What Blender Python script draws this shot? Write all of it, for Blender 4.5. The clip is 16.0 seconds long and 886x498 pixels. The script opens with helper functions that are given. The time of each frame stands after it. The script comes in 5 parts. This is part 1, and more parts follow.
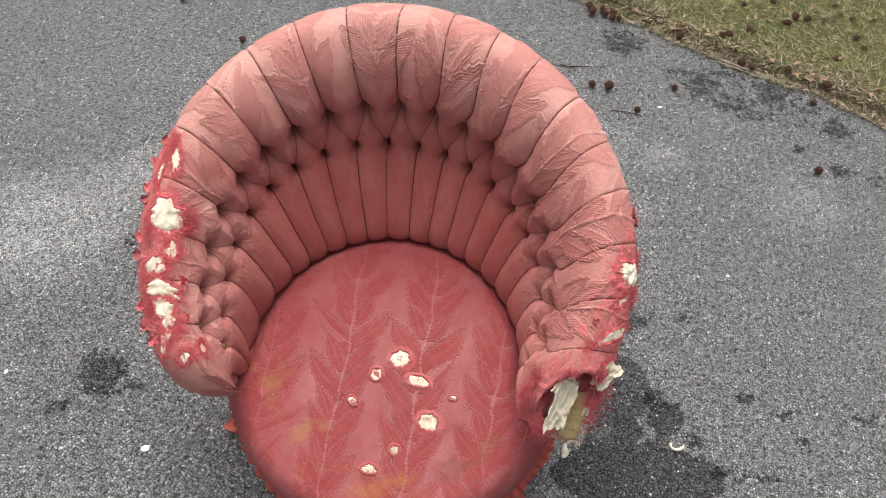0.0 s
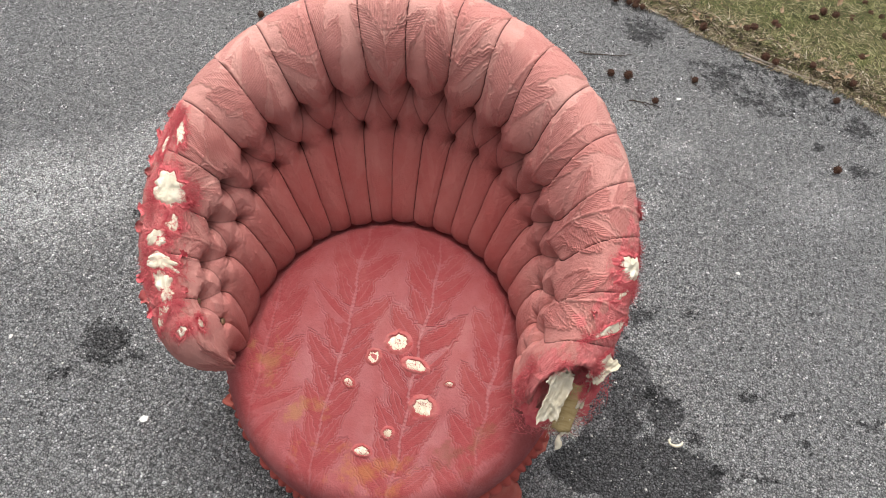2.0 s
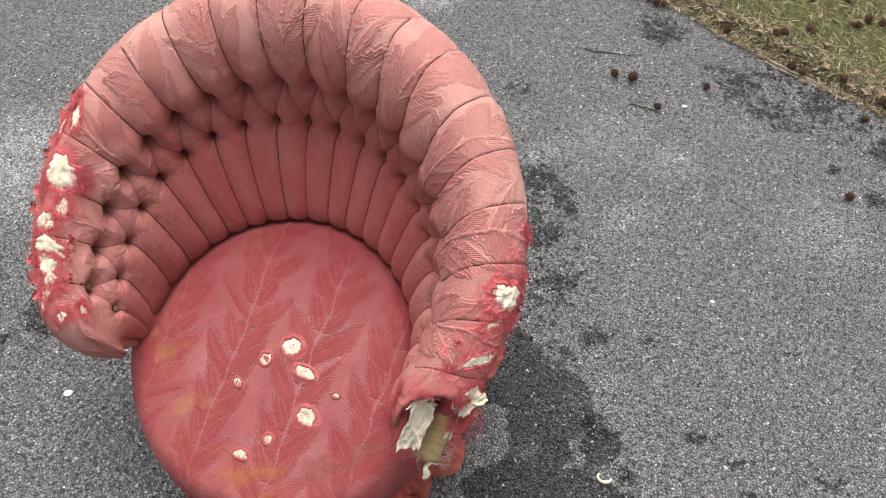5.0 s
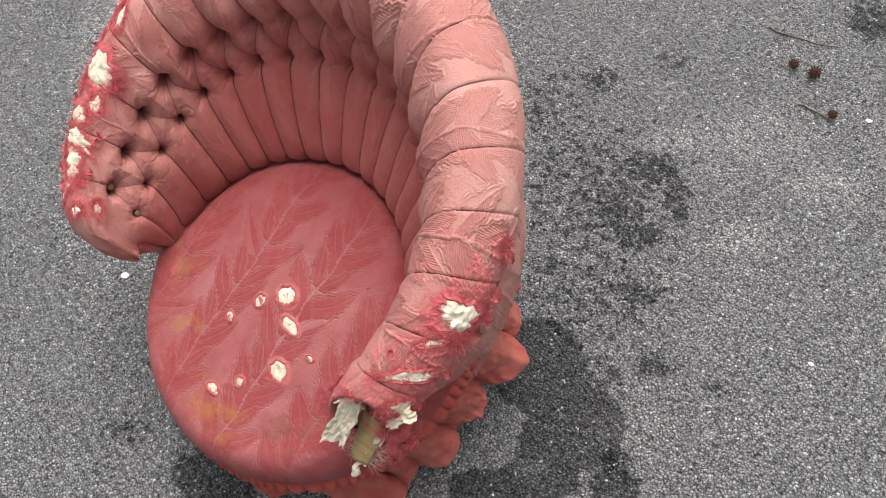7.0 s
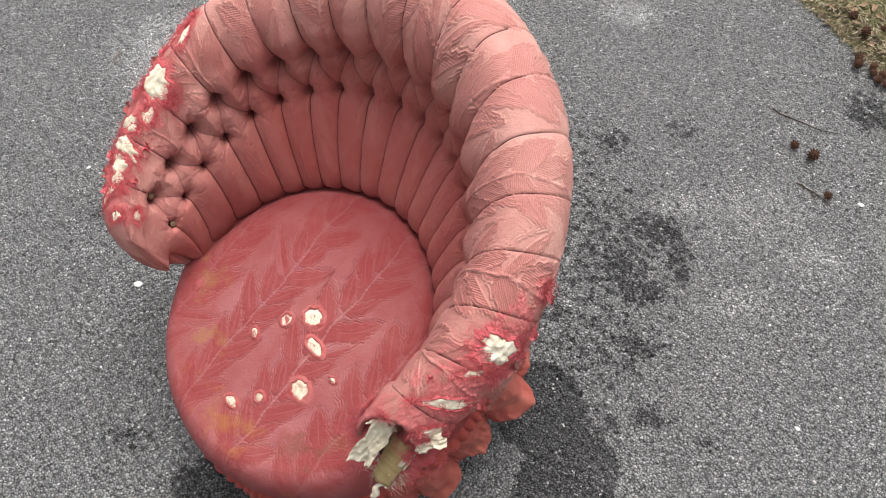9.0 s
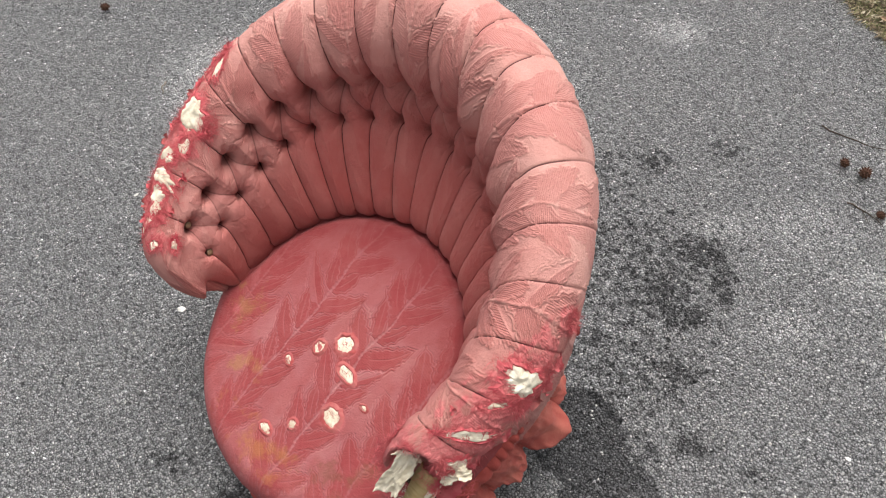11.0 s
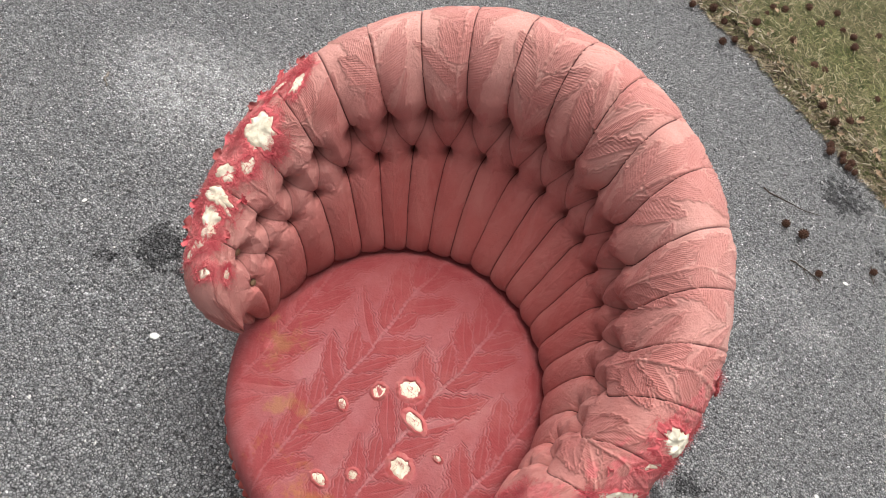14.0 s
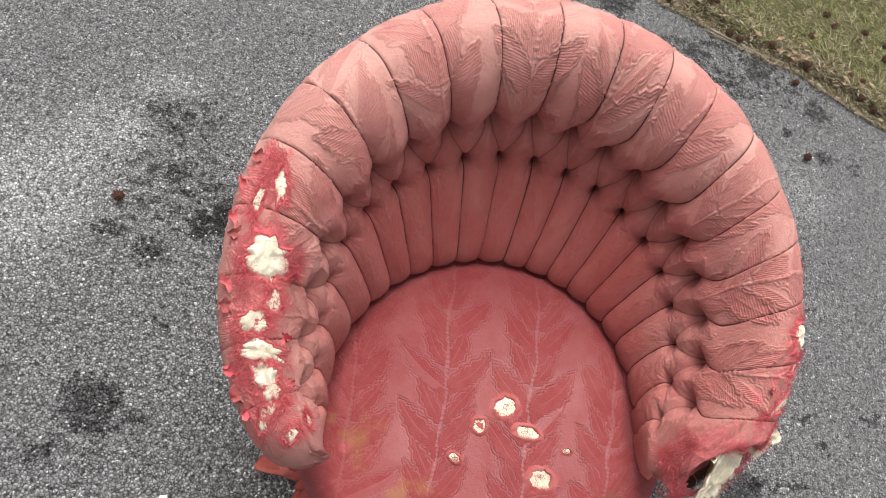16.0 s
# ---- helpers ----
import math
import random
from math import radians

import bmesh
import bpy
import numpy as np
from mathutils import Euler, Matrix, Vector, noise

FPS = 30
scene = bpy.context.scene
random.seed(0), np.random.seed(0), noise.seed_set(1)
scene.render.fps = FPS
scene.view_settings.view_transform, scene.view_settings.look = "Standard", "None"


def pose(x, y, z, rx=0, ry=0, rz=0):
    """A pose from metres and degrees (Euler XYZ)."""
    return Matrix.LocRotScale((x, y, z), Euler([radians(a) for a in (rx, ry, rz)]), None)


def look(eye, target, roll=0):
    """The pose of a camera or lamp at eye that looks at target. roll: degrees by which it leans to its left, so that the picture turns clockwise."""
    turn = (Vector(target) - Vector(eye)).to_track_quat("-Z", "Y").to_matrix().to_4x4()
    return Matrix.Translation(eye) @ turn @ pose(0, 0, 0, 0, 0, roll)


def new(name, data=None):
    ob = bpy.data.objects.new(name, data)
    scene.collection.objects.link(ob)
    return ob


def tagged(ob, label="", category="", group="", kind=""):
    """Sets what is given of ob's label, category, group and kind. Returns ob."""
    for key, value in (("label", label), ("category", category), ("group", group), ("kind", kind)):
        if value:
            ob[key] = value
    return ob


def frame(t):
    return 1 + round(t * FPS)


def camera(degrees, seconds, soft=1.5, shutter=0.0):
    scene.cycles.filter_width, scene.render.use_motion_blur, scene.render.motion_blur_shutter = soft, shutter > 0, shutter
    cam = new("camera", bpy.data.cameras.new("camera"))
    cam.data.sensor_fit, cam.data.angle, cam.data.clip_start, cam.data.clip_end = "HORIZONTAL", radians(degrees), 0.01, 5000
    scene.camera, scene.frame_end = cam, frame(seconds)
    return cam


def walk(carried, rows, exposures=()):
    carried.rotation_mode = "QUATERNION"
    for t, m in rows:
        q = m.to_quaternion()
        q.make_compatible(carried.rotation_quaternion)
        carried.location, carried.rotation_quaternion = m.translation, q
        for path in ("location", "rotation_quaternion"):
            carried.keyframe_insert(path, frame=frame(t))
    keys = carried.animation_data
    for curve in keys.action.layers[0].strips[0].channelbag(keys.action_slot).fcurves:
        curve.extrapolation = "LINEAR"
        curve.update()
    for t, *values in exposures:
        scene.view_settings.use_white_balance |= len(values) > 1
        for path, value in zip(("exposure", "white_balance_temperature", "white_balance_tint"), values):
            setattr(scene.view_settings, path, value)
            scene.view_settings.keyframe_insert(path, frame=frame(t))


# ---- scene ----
cam = camera(55.2, 16.0, soft=1.0)
PATH = [
    (0, (0.237, 0.089, 1.599), (0.147, 1.258, -0.022), 7.7),
    (0.5, (0.245, 0.091, 1.601), (0.157, 1.259, -0.02), 7.3),
    (1, (0.271, 0.092, 1.605), (0.175, 1.26, -0.017), 6.8),
    (1.5, (0.28, 0.102, 1.604), (0.175, 1.265, -0.02), 8.8),
    (2, (0.265, 0.105, 1.595), (0.137, 1.231, -0.053), 8.5),
    (2.5, (0.264, 0.1, 1.596), (0.143, 1.227, -0.052), 7.1),
    (3, (0.266, 0.098, 1.599), (0.154, 1.228, -0.048), 6.9),
    (3.5, (0.281, 0.102, 1.598), (0.16, 1.231, -0.049), 5.3),
    (4, (0.405, 0.104, 1.592), (0.25, 1.239, -0.048), 1.2),
    (4.2, (0.449, 0.116, 1.593), (0.258, 1.251, -0.042), 0.2),
    (6.3, (0.727, 0.619, 1.501), (0.061, 1.214, -0.289), -6.5),
    (6.5, (0.76, 0.632, 1.487), (0.01, 1.183, -0.283), -11.7),
    (7, (0.773, 0.61, 1.494), (0.031, 1.177, -0.275), -12.6),
    (7.5, (0.709, 0.535, 1.531), (0.019, 1.169, -0.235), -2.6),
    (8, (0.705, 0.517, 1.543), (0.013, 1.211, -0.201), -0.4),
    (8.5, (0.719, 0.511, 1.547), (0.005, 1.222, -0.181), -1.2),
    (9, (0.719, 0.508, 1.547), (-0.009, 1.211, -0.178), -1.4),
    (9.5, (0.711, 0.505, 1.55), (-0.032, 1.204, -0.171), -1.9),
    (9.7, (0.701, 0.503, 1.559), (-0.058, 1.208, -0.152), -1.9),
    (11.8, (0.76, 0.624, 1.523), (-0.121, 1.175, -0.186), -12.6),
    (12, (0.761, 0.637, 1.516), (-0.122, 1.173, -0.196), -13.0),
    (12.5, (0.737, 0.623, 1.522), (-0.147, 1.154, -0.192), -11.6),
    (13, (0.672, 0.546, 1.521), (-0.166, 1.098, -0.209), -8.1),
    (13.5, (0.512, 0.343, 1.542), (-0.082, 1.233, -0.147), 8.2),
    (14, (0.33, 0.262, 1.515), (-0.119, 1.286, -0.143), 20.6),
    (14.5, (0.085, 0.343, 1.481), (-0.314, 1.294, -0.233), 17.4),
    (15, (0.001, 0.375, 1.465), (-0.136, 1.304, -0.301), 19.7),
    (15.5, (-0.167, 0.261, 1.484), (0.091, 1.309, -0.199), 25.1),
    (16, (-0.287, 0.329, 1.449), (0.16, 1.34, -0.217), 32.9),
]
walk(cam, [(t, look(eye, target, roll)) for t, eye, target, roll in PATH])

# ---------------------------------------------------------------- light
world = bpy.data.worlds.new("sky")
scene.world = world
world.use_nodes = True
wn = world.node_tree
wn.nodes.clear()
sky = wn.nodes.new("ShaderNodeTexSky")
sky.sky_type = "NISHITA"
sky.sun_disc = False
sky.sun_elevation = radians(67)
sky.sun_rotation = radians(-23)
sky.air_density, sky.dust_density, sky.ozone_density = 1.0, 6.0, 1.0
wbg = wn.nodes.new("ShaderNodeBackground")
wbg.inputs["Strength"].default_value = 0.17
whs = wn.nodes.new("ShaderNodeHueSaturation")
whs.inputs["Saturation"].default_value = 0.15
wout = wn.nodes.new("ShaderNodeOutputWorld")
wn.links.new(sky.outputs[0], whs.inputs["Color"])
wn.links.new(whs.outputs[0], wbg.inputs["Color"])
wn.links.new(wbg.outputs[0], wout.inputs["Surface"])

sun_data = bpy.data.lights.new("sun", "SUN")
sun_data.energy, sun_data.angle, sun_data.color = 2.7, radians(38), (1.0, 0.97, 0.93)
sun = new("sun", sun_data)
sun.matrix_world = look((-0.45, 2.2, 4.6), (0.1, 0.9, 0.3))
scene.view_settings.exposure = 0.2

# ---------------------------------------------------------------- numpy helpers
def smooth(a, b, x):
    t = np.clip((x - a) / (b - a), 0, 1)
    return t * t * (3 - 2 * t)


def hash2(ix, iy, seed):
    h = np.sin(ix * 127.1 + iy * 311.7 + seed * 74.7) * 43758.5453
    return h - np.floor(h)


def vnoise(x, y, seed=0):
    """Value noise in -1..1 over a plane."""
    ix, iy = np.floor(x), np.floor(y)
    fx, fy = x - ix, y - iy
    fx, fy = fx * fx * (3 - 2 * fx), fy * fy * (3 - 2 * fy)
    a, b = hash2(ix, iy, seed), hash2(ix + 1, iy, seed)
    c, d = hash2(ix, iy + 1, seed), hash2(ix + 1, iy + 1, seed)
    return 2 * ((a * (1 - fx) + b * fx) * (1 - fy) + (c * (1 - fx) + d * fx) * fy) - 1


def fnoise(x, y, seed=0, octaves=3):
    s, amp = 0, 1.0
    for o in range(octaves):
        s = s + amp * vnoise(x * 2 ** o + 17.3 * o, y * 2 ** o - 9.1 * o, seed + o)
        amp *= 0.5
    return s / (2 - 0.5 ** (octaves - 1))


# woven leaves that spring from each node of a stem: start, angle, length, half width
LEAVES = ((0.000, 48, 0.090, 0.0195), (0.034, 33, 0.080, 0.0150), (0.010, 74, 0.050, 0.0120), (0.060, 18, 0.058, 0.0075), (0.0, 100, 0.024, 0.0050), (0.0, 128, 0.018, 0.0040), (0.0, 156, 0.014, 0.0032))
CLOTH_W, CLOTH_H = 0.133, 0.084     # from stem to stem, from node to node


def damask(x, y, seed=0, one_sided=0.28):
    """Leafy stems in the woven cloth: red ribbed leaves with raised zigzag cords on a pale plain ground.
    Gives leaf (0..1), cord (0..1), ribbing (0..1) and the ribs' phase."""
    x = x + 0.007 * fnoise(x * 9, y * 9, seed + 5, 2)
    y = y + 0.007 * fnoise(x * 9, y * 9, seed + 9, 2)
    best = np.full(np.shape(x), -1.0)
    cord, phase, half = np.zeros(np.shape(x)), np.zeros(np.shape(x)), np.zeros(np.shape(x))
    jitter = 0.0003 * vnoise(x * 260, y * 260, seed + 60)
    i0 = np.floor(x / CLOTH_W)
    for di in (-1, 0, 1):
        i = i0 + di
        yy = y + (np.abs(i) % 2) * CLOTH_H * 0.16
        j0 = np.floor(yy / CLOTH_H)
        px = x - (i + 0.5) * CLOTH_W
        for dj in (-1, 0, 1):
            j = j0 + dj
            py = yy - j * CLOTH_H
            for side in (-1, 1):
                for k, (base, ang, length, wide) in enumerate(LEAVES):
                    h = hash2(i * 3 + k, j * 5 + side, seed + 2)
                    a = radians(ang) + (h - 0.5) * 0.22
                    ux, uy = np.sin(a) * side, np.cos(a)
                    ln = length * (0.88 + 0.25 * h)
                    along = px * ux + (py - base) * uy
                    t = along / ln
                    p = (px * uy - (py - base) * ux) * side + 0.016 * length / 0.09 * (t * t - t * 0.5)
                    w = wide * np.sin(np.pi * np.clip(t, 0.0, 1.0) ** 0.8) ** 0.75
                    turn_at = along / 0.0125 + 0.25 * np.sin(along * 170 + h * 9)
                    zig = (0.0013 * np.sin(turn_at * 2 * np.pi) + 0.0012 * (np.abs(np.mod(turn_at * 1.6, 1) * 2 - 1) - 0.5)) * min(1, wide / 0.009)
                    d = np.where((t > 0) & (t < 1), w - np.abs(p) - zig - jitter, -0.02)       # depth inside the leaf
                    on = d > best
                    rim = np.exp(-((d - 0.0006) / 0.0009) ** 2)
                    if k < 3:
                        rim = np.maximum(rim, (0.9 * np.exp(-((d - 0.0046) / 0.0009) ** 2) + 0.5 * np.exp(-((p + 0.0005) / 0.0008) ** 2)) * (d > 0) * smooth(0.12, 0.3, t))
                    cord = np.where(on, rim, cord)
                    phase = np.where(on, (along * 0.55 + p * 0.83 * (1 if k % 2 else -1)) * 2 * np.pi / 0.0028, phase)
                    half = np.where(on, np.where(h > 1 - one_sided, smooth(-0.0010, 0.0010, p * (1 if k % 2 else -1)), 1.0), half)   # some leaves are woven on one side alone
                    best = np.maximum(best, d)
            stem = 0.0010 - np.abs(px + 0.002 * np.sin(py * 60)) + 0.0006 * np.sin(py * 900)
            cord = np.maximum(cord, smooth(-0.0010, 0.0006, stem))
    leaf = smooth(-0.0006, 0.0008, best) * half
    # loose wavy threads that follow the leaves on the plain ground
    stray = np.exp(-((best + 0.0042 + jitter * 2) / 0.0007) ** 2) * smooth(-0.05, 0.25, fnoise(x * 22, y * 22, seed + 40, 2))
    return leaf, np.clip(cord + 0.8 * stray, 0, 1), leaf * (1 - cord), phase


def sheet(name, P, relief=None, tone=None, fade_light=None, seam=None, nap=None, rib=None, material=None, parent=None, label="", close=False, phase=None, line_off=None):
    """A grid of points (rows, columns, 3) as one mesh, raised by relief along its normals."""
    if relief is not None:
        du = np.gradient(P, axis=1)
        dv = np.gradient(P, axis=0)
        n = np.cross(du, dv)
        n /= np.linalg.norm(n, axis=2, keepdims=True) + 1e-12
        P = P + n * relief[..., None]
    rows, cols = P.shape[:2]
    idx = np.arange(rows * cols).reshape(rows, cols)
    if close:
        idx = np.c_[idx, idx[:, :1]]
    q = np.stack([idx[:-1, :-1], idx[:-1, 1:], idx[1:, 1:], idx[1:, :-1]], -1).reshape(-1, 4)
    me = bpy.data.meshes.new(name)
    me.from_pydata(P.reshape(-1, 3).tolist(), [], q.tolist())
    me.polygons.foreach_set("use_smooth", np.ones(len(q), dtype=bool))
    for key, val in (("tone", tone), ("fade_light", fade_light), ("seam", seam), ("nap", nap), ("rib", rib), ("phase", phase), ("line_off", line_off)):
        if val is not None:
            at = me.attributes.new(key, "FLOAT", "POINT")
            at.data.foreach_set("value", np.ascontiguousarray(np.broadcast_to(val, (rows, cols)), dtype=np.float32).ravel())
    me.materials.append(material)
    ob = new(name, me)
    if parent:
        ob.parent = parent
    return tagged(ob, label)


def part(name, bm, material, parent=None, label="", soft=True):
    me = bpy.data.meshes.new(name)
    bm.to_mesh(me)
    bm.free()
    if soft:
        me.polygons.foreach_set("use_smooth", np.ones(len(me.polygons), dtype=bool))
    me.materials.append(material)
    ob = new(name, me)
    if parent:
        ob.parent = parent
    return tagged(ob, label)


def pydata(name, verts, faces, material, parent=None, label="", soft=True):
    me = bpy.data.meshes.new(name)
    me.from_pydata([tuple(v) for v in verts], [], faces)
    if soft:
        me.polygons.foreach_set("use_smooth", np.ones(len(me.polygons), dtype=bool))
    me.materials.append(material)
    ob = new(name, me)
    if parent:
        ob.parent = parent
    return tagged(ob, label)


# ---------------------------------------------------------------- materials
class Nodes:
    def __init__(self, name):
        self.mat = bpy.data.materials.new(name)
        self.mat.use_nodes = True
        self.t = self.mat.node_tree
        self.bsdf = self.t.nodes["Principled BSDF"]
        self.geo = None

    def node(self, kind, **settings):
        n = self.t.nodes.new(kind)
        for key, val in settings.items():
            if key in n.inputs:
                self.put(n.inputs[key], val)
        return n

    def put(self, socket, val):
        if hasattr(val, "is_linked"):
            self.t.links.new(val, socket)
        elif isinstance(val, tuple) and len(val) == 3 and socket.type == "RGBA":
            socket.default_value = (*val, 1)
        else:
            socket.default_value = val

    def coords(self):
        return self.t.nodes.new("ShaderNodeTexCoord").outputs["Object"]

    def noise(self, co, scale, detail=3.0, rough=0.5, distort=0.0):
        n = self.t.nodes.new("ShaderNodeTexNoise")
        self.put(n.inputs["Vector"], co)
        n.inputs["Scale"].default_value, n.inputs["Detail"].default_value = scale, detail
        n.inputs["Roughness"].default_value, n.inputs["Distortion"].default_value = rough, distort
        return n.outputs[0]

    def voronoi(self, co, scale, feature="F1", rand=1.0):
        n = self.t.nodes.new("ShaderNodeTexVoronoi")
        n.feature = feature
        self.put(n.inputs["Vector"], co)
        n.inputs["Scale"].default_value = scale
        n.inputs["Randomness"].default_value = rand
        return n

    def ramp(self, val, stops):
        n = self.t.nodes.new("ShaderNodeValToRGB")
        el = n.color_ramp.elements
        while len(el) < len(stops):
            el.new(0.5)
        for e, (pos, col) in zip(el, stops):
            e.position = pos
            e.color = (col, col, col, 1) if isinstance(col, (int, float)) else (*col, 1)
        self.put(n.inputs[0], val)
        return n.outputs[0]

    def mix(self, fac, a, b, mode="MIX"):
        n = self.t.nodes.new("ShaderNodeMix")
        n.data_type, n.blend_type = "RGBA", mode
        self.put(n.inputs[0], fac)
        self.put(n.inputs[6], a)
        self.put(n.inputs[7], b)
        return n.outputs[2]

    def math(self, op, a, b=0.0, c=None):
        n = self.t.nodes.new("ShaderNodeMath")
        n.operation = op
        self.put(n.inputs[0], a)
        self.put(n.inputs[1], b)
        if c is not None:
            self.put(n.inputs[2], c)
        return n.outputs[0]

    def attr(self, name):
        n = self.t.nodes.new("ShaderNodeAttribute")
        n.attribute_name = name
        return n.outputs["Fac"]

    def bump(self, height, strength, distance, normal=None):
        n = self.t.nodes.new("ShaderNodeBump")
        n.inputs["Strength"].default_value, n.inputs["Distance"].default_value = strength, distance
        self.put(n.inputs["Height"], height)
        if normal is not None:
            self.put(n.inputs["Normal"], normal)
        return n.outputs[0]

    def done(self, color, rough, normal=None, **more):
        self.put(self.bsdf.inputs["Base Color"], color)
        self.put(self.bsdf.inputs["Roughness"], rough)
        if normal is not None:
            self.put(self.bsdf.inputs["Normal"], normal)
        for key, val in more.items():
            self.put(self.bsdf.inputs[key.replace("_", " ")], val)
        return self.mat


# marks on the asphalt: x, y, half width, half depth, turn, strength
STAINS_LEFT = ((-0.43, 1.24, 0.14, 0.19, 15, 0.5), (-0.48, 1.37, 0.064, 0.055, 18, 0.7), (-0.41, 1.37, 0.033, 0.070, 17, 0.6), (-0.45, 1.24, 0.062, 0.032, 16, 0.75), (-0.48, 1.18, 0.070, 0.027, 15, 0.5), (-0.54, 1.11, 0.024, 0.012, 15, 0.9), (-0.35, 1.15, 0.062, 0.049, 15, 0.85), (-0.38, 1.20, 0.042, 0.038, 15, 0.6), (-0.45, 1.07, 0.044, 0.035, 14, 0.8), (-0.40, 0.93, 0.019, 0.021, 12, 0.7), (-0.33, 1.03, 0.060, 0.017, 13, 0.35), (-0.47, 0.78, 0.052, 0.044, 10, 1), (-0.46, 0.74, 0.051, 0.024, 10, 0.9), (-0.40, 0.76, 0.022, 0.019, 10, 0.85), (-0.52, 0.68, 0.032, 0.020, 9, 0.75), (-0.53, 1.09, 0.031, 0.016, 14, 0.9), (-0.45, 0.70, 0.033, 0.015, 13, 0.6))
STAINS_ARM = ((0.31, 1.38, 0.20, 0.23, 38, 0.56), (0.44, 1.20, 0.17, 0.12, 39, 0.54), (0.12, 1.50, 0.10, 0.16, 38, 0.5), (0.14, 1.61, 0.042, 0.043, 37, 0.75), (0.24, 1.74, 0.048, 0.039, 37, 0.6), (0.08, 1.47, 0.030, 0.075, 37, 0.7), (0.19, 1.38, 0.046, 0.062, 38, 0.6), (0.36, 1.49, 0.068, 0.048, 38, 0.9), (0.44, 1.46, 0.027, 0.079, 38, 0.9), (0.36, 1.37, 0.044, 0.065, 38, 0.9), (0.43, 1.35, 0.065, 0.038, 38, 0.85), (0.26, 1.26, 0.045, 0.078, 38, 0.5), (0.33, 1.19, 0.044, 0.031, 39, 0.7), (0.50, 1.25, 0.042, 0.035, 39, 0.9), (0.39, 1.19, 0.054, 0.030, 39, 0.5), (0.46, 1.11, 0.042, 0.020, 39, 0.6), (0.61, 1.15, 0.042, 0.019, 39, 0.85), (0.52, 1.10, 0.041, 0.033, 39, 0.4), (0.54, 1.47, 0.021, 0.019, 38, 0.4), (0.46, 1.20, 0.032, 0.023, 39, 0.7))
STAINS_LAWN = ((0.92, 1.98, 0.30, 0.11, 160, 0.5), (0.51, 2.07, 0.040, 0.040, 36, 0.8), (0.52, 2.09, 0.068, 0.062, 16, 0.85), (0.75, 1.97, 0.066, 0.070, 15, 0.8), (0.84, 1.92, 0.090, 0.041, 15, 0.75), (0.95, 1.99, 0.067, 0.071, 15, 0.8), (0.83, 2.05, 0.068, 0.049, 16, 0.65), (1.03, 1.94, 0.082, 0.046, 15, 0.55), (1.12, 1.89, 0.049, 0.049, 15, 0.85), (1.01, 1.79, 0.022, 0.019, 15, 0.9), (1.12, 1.74, 0.041, 0.029, 15, 0.8), (0.90, 1.89, 0.081, 0.022, 15, 0.7), (1.21, 1.73, 0.031, 0.025, 14, 0.7), (0.68, 2.00, 0.050, 0.036, 16, 0.6))
STAINS_FRONT = ((0.60, 1.15, 0.032, 0.024, 13, 0.8), (0.71, 1.18, 0.026, 0.015, 13, 0.7), (0.99, 1.26, 0.014, 0.008, 13, 0.9), (0.66, 0.96, 0.037, 0.029, 13, 0.8), (0.85, 1.01, 0.025, 0.018, 13, 0.8), (0.93, 0.99, 0.031, 0.013, 13, 0.8), (0.74, 0.89, 0.030, 0.023, 13, 0.8), (0.97, 0.93, 0.017, 0.021, 13, 0.8), (1.10, 1.02, 0.038, 0.016, 13, 0.7), (0.89, 0.84, 0.029, 0.016, 12, 0.8), (1.04, 0.98, 0.015, 0.012, 13, 0.7), (0.81, 0.83, 0.047, 0.024, 12, 0.7), (0.83, 1.13, 0.016, 0.010, 13, 0.8), (0.73, 1.20, 0.010, 0.008, 40, 0.8), (0.84, 1.13, 0.011, 0.009, 40, 0.7), (-0.05, 0.44, 0.033, 0.024, 40, 0.6), (0.12, 0.46, 0.031, 0.020, 40, 0.5), (-0.08, 0.43, 0.056, 0.020, 47, 0.6))
# damp patches, with the chair's soft shadow on the ground painted in
DAMP_SHADE = ((0.14, 0.50, 0.10, 0.06, 40, 0.75), (0.45, 1.02, 0.077, 0.093, 39, 1), (0.58, 1.00, 0.050, 0.051, 40, 1), (0.58, 0.94, 0.088, 0.045, 40, 0.9), (0.57, 0.85, 0.078, 0.034, 40, 1), (0.68, 0.93, 0.038, 0.038, 40, 0.8), (0.62, 0.79, 0.150, 0.065, 12, 1), (0.54, 0.92, 0.046, 0.049, 13, 0.9), (0.73, 0.80, 0.070, 0.059, 12, 0.8), (0.57, 1.04, 0.031, 0.070, 13, 0.6), (-0.34, 1.15, 0.052, 0.074, 15, 0.35))
PALE = ((-0.77, 1.08, 0.160, 0.123, 14, 0.95), (-0.66, 1.21, 0.115, 0.087, 14, 0.6), (-0.66, 1.15, 0.102, 0.096, 16, 0.8), (-0.58, 1.31, 0.071, 0.066, 17, 0.7), (-0.50, 1.45, 0.066, 0.036, 19, 0.5), (0.65, 1.67, 0.046, 0.036, 15, 0.6), (1.02, 1.60, 0.105, 0.086, 14, 0.4), (0.63, 1.66, 0.043, 0.024, 38, 0.6), (0.36, 1.58, 0.068, 0.031, 37, 0.5), (0.47, 1.68, 0.101, 0.070, 37, 0.35), (0.59, 1.47, 0.063, 0.031, 38, 0.4), (0.55, 0.87, 0.025, 0.018, 40, 0.7), (-0.08, 1.96, 0.065, 0.041, 43, 0.75), (0.61, 1.00, 0.029, 0.020, 40, 0.5))


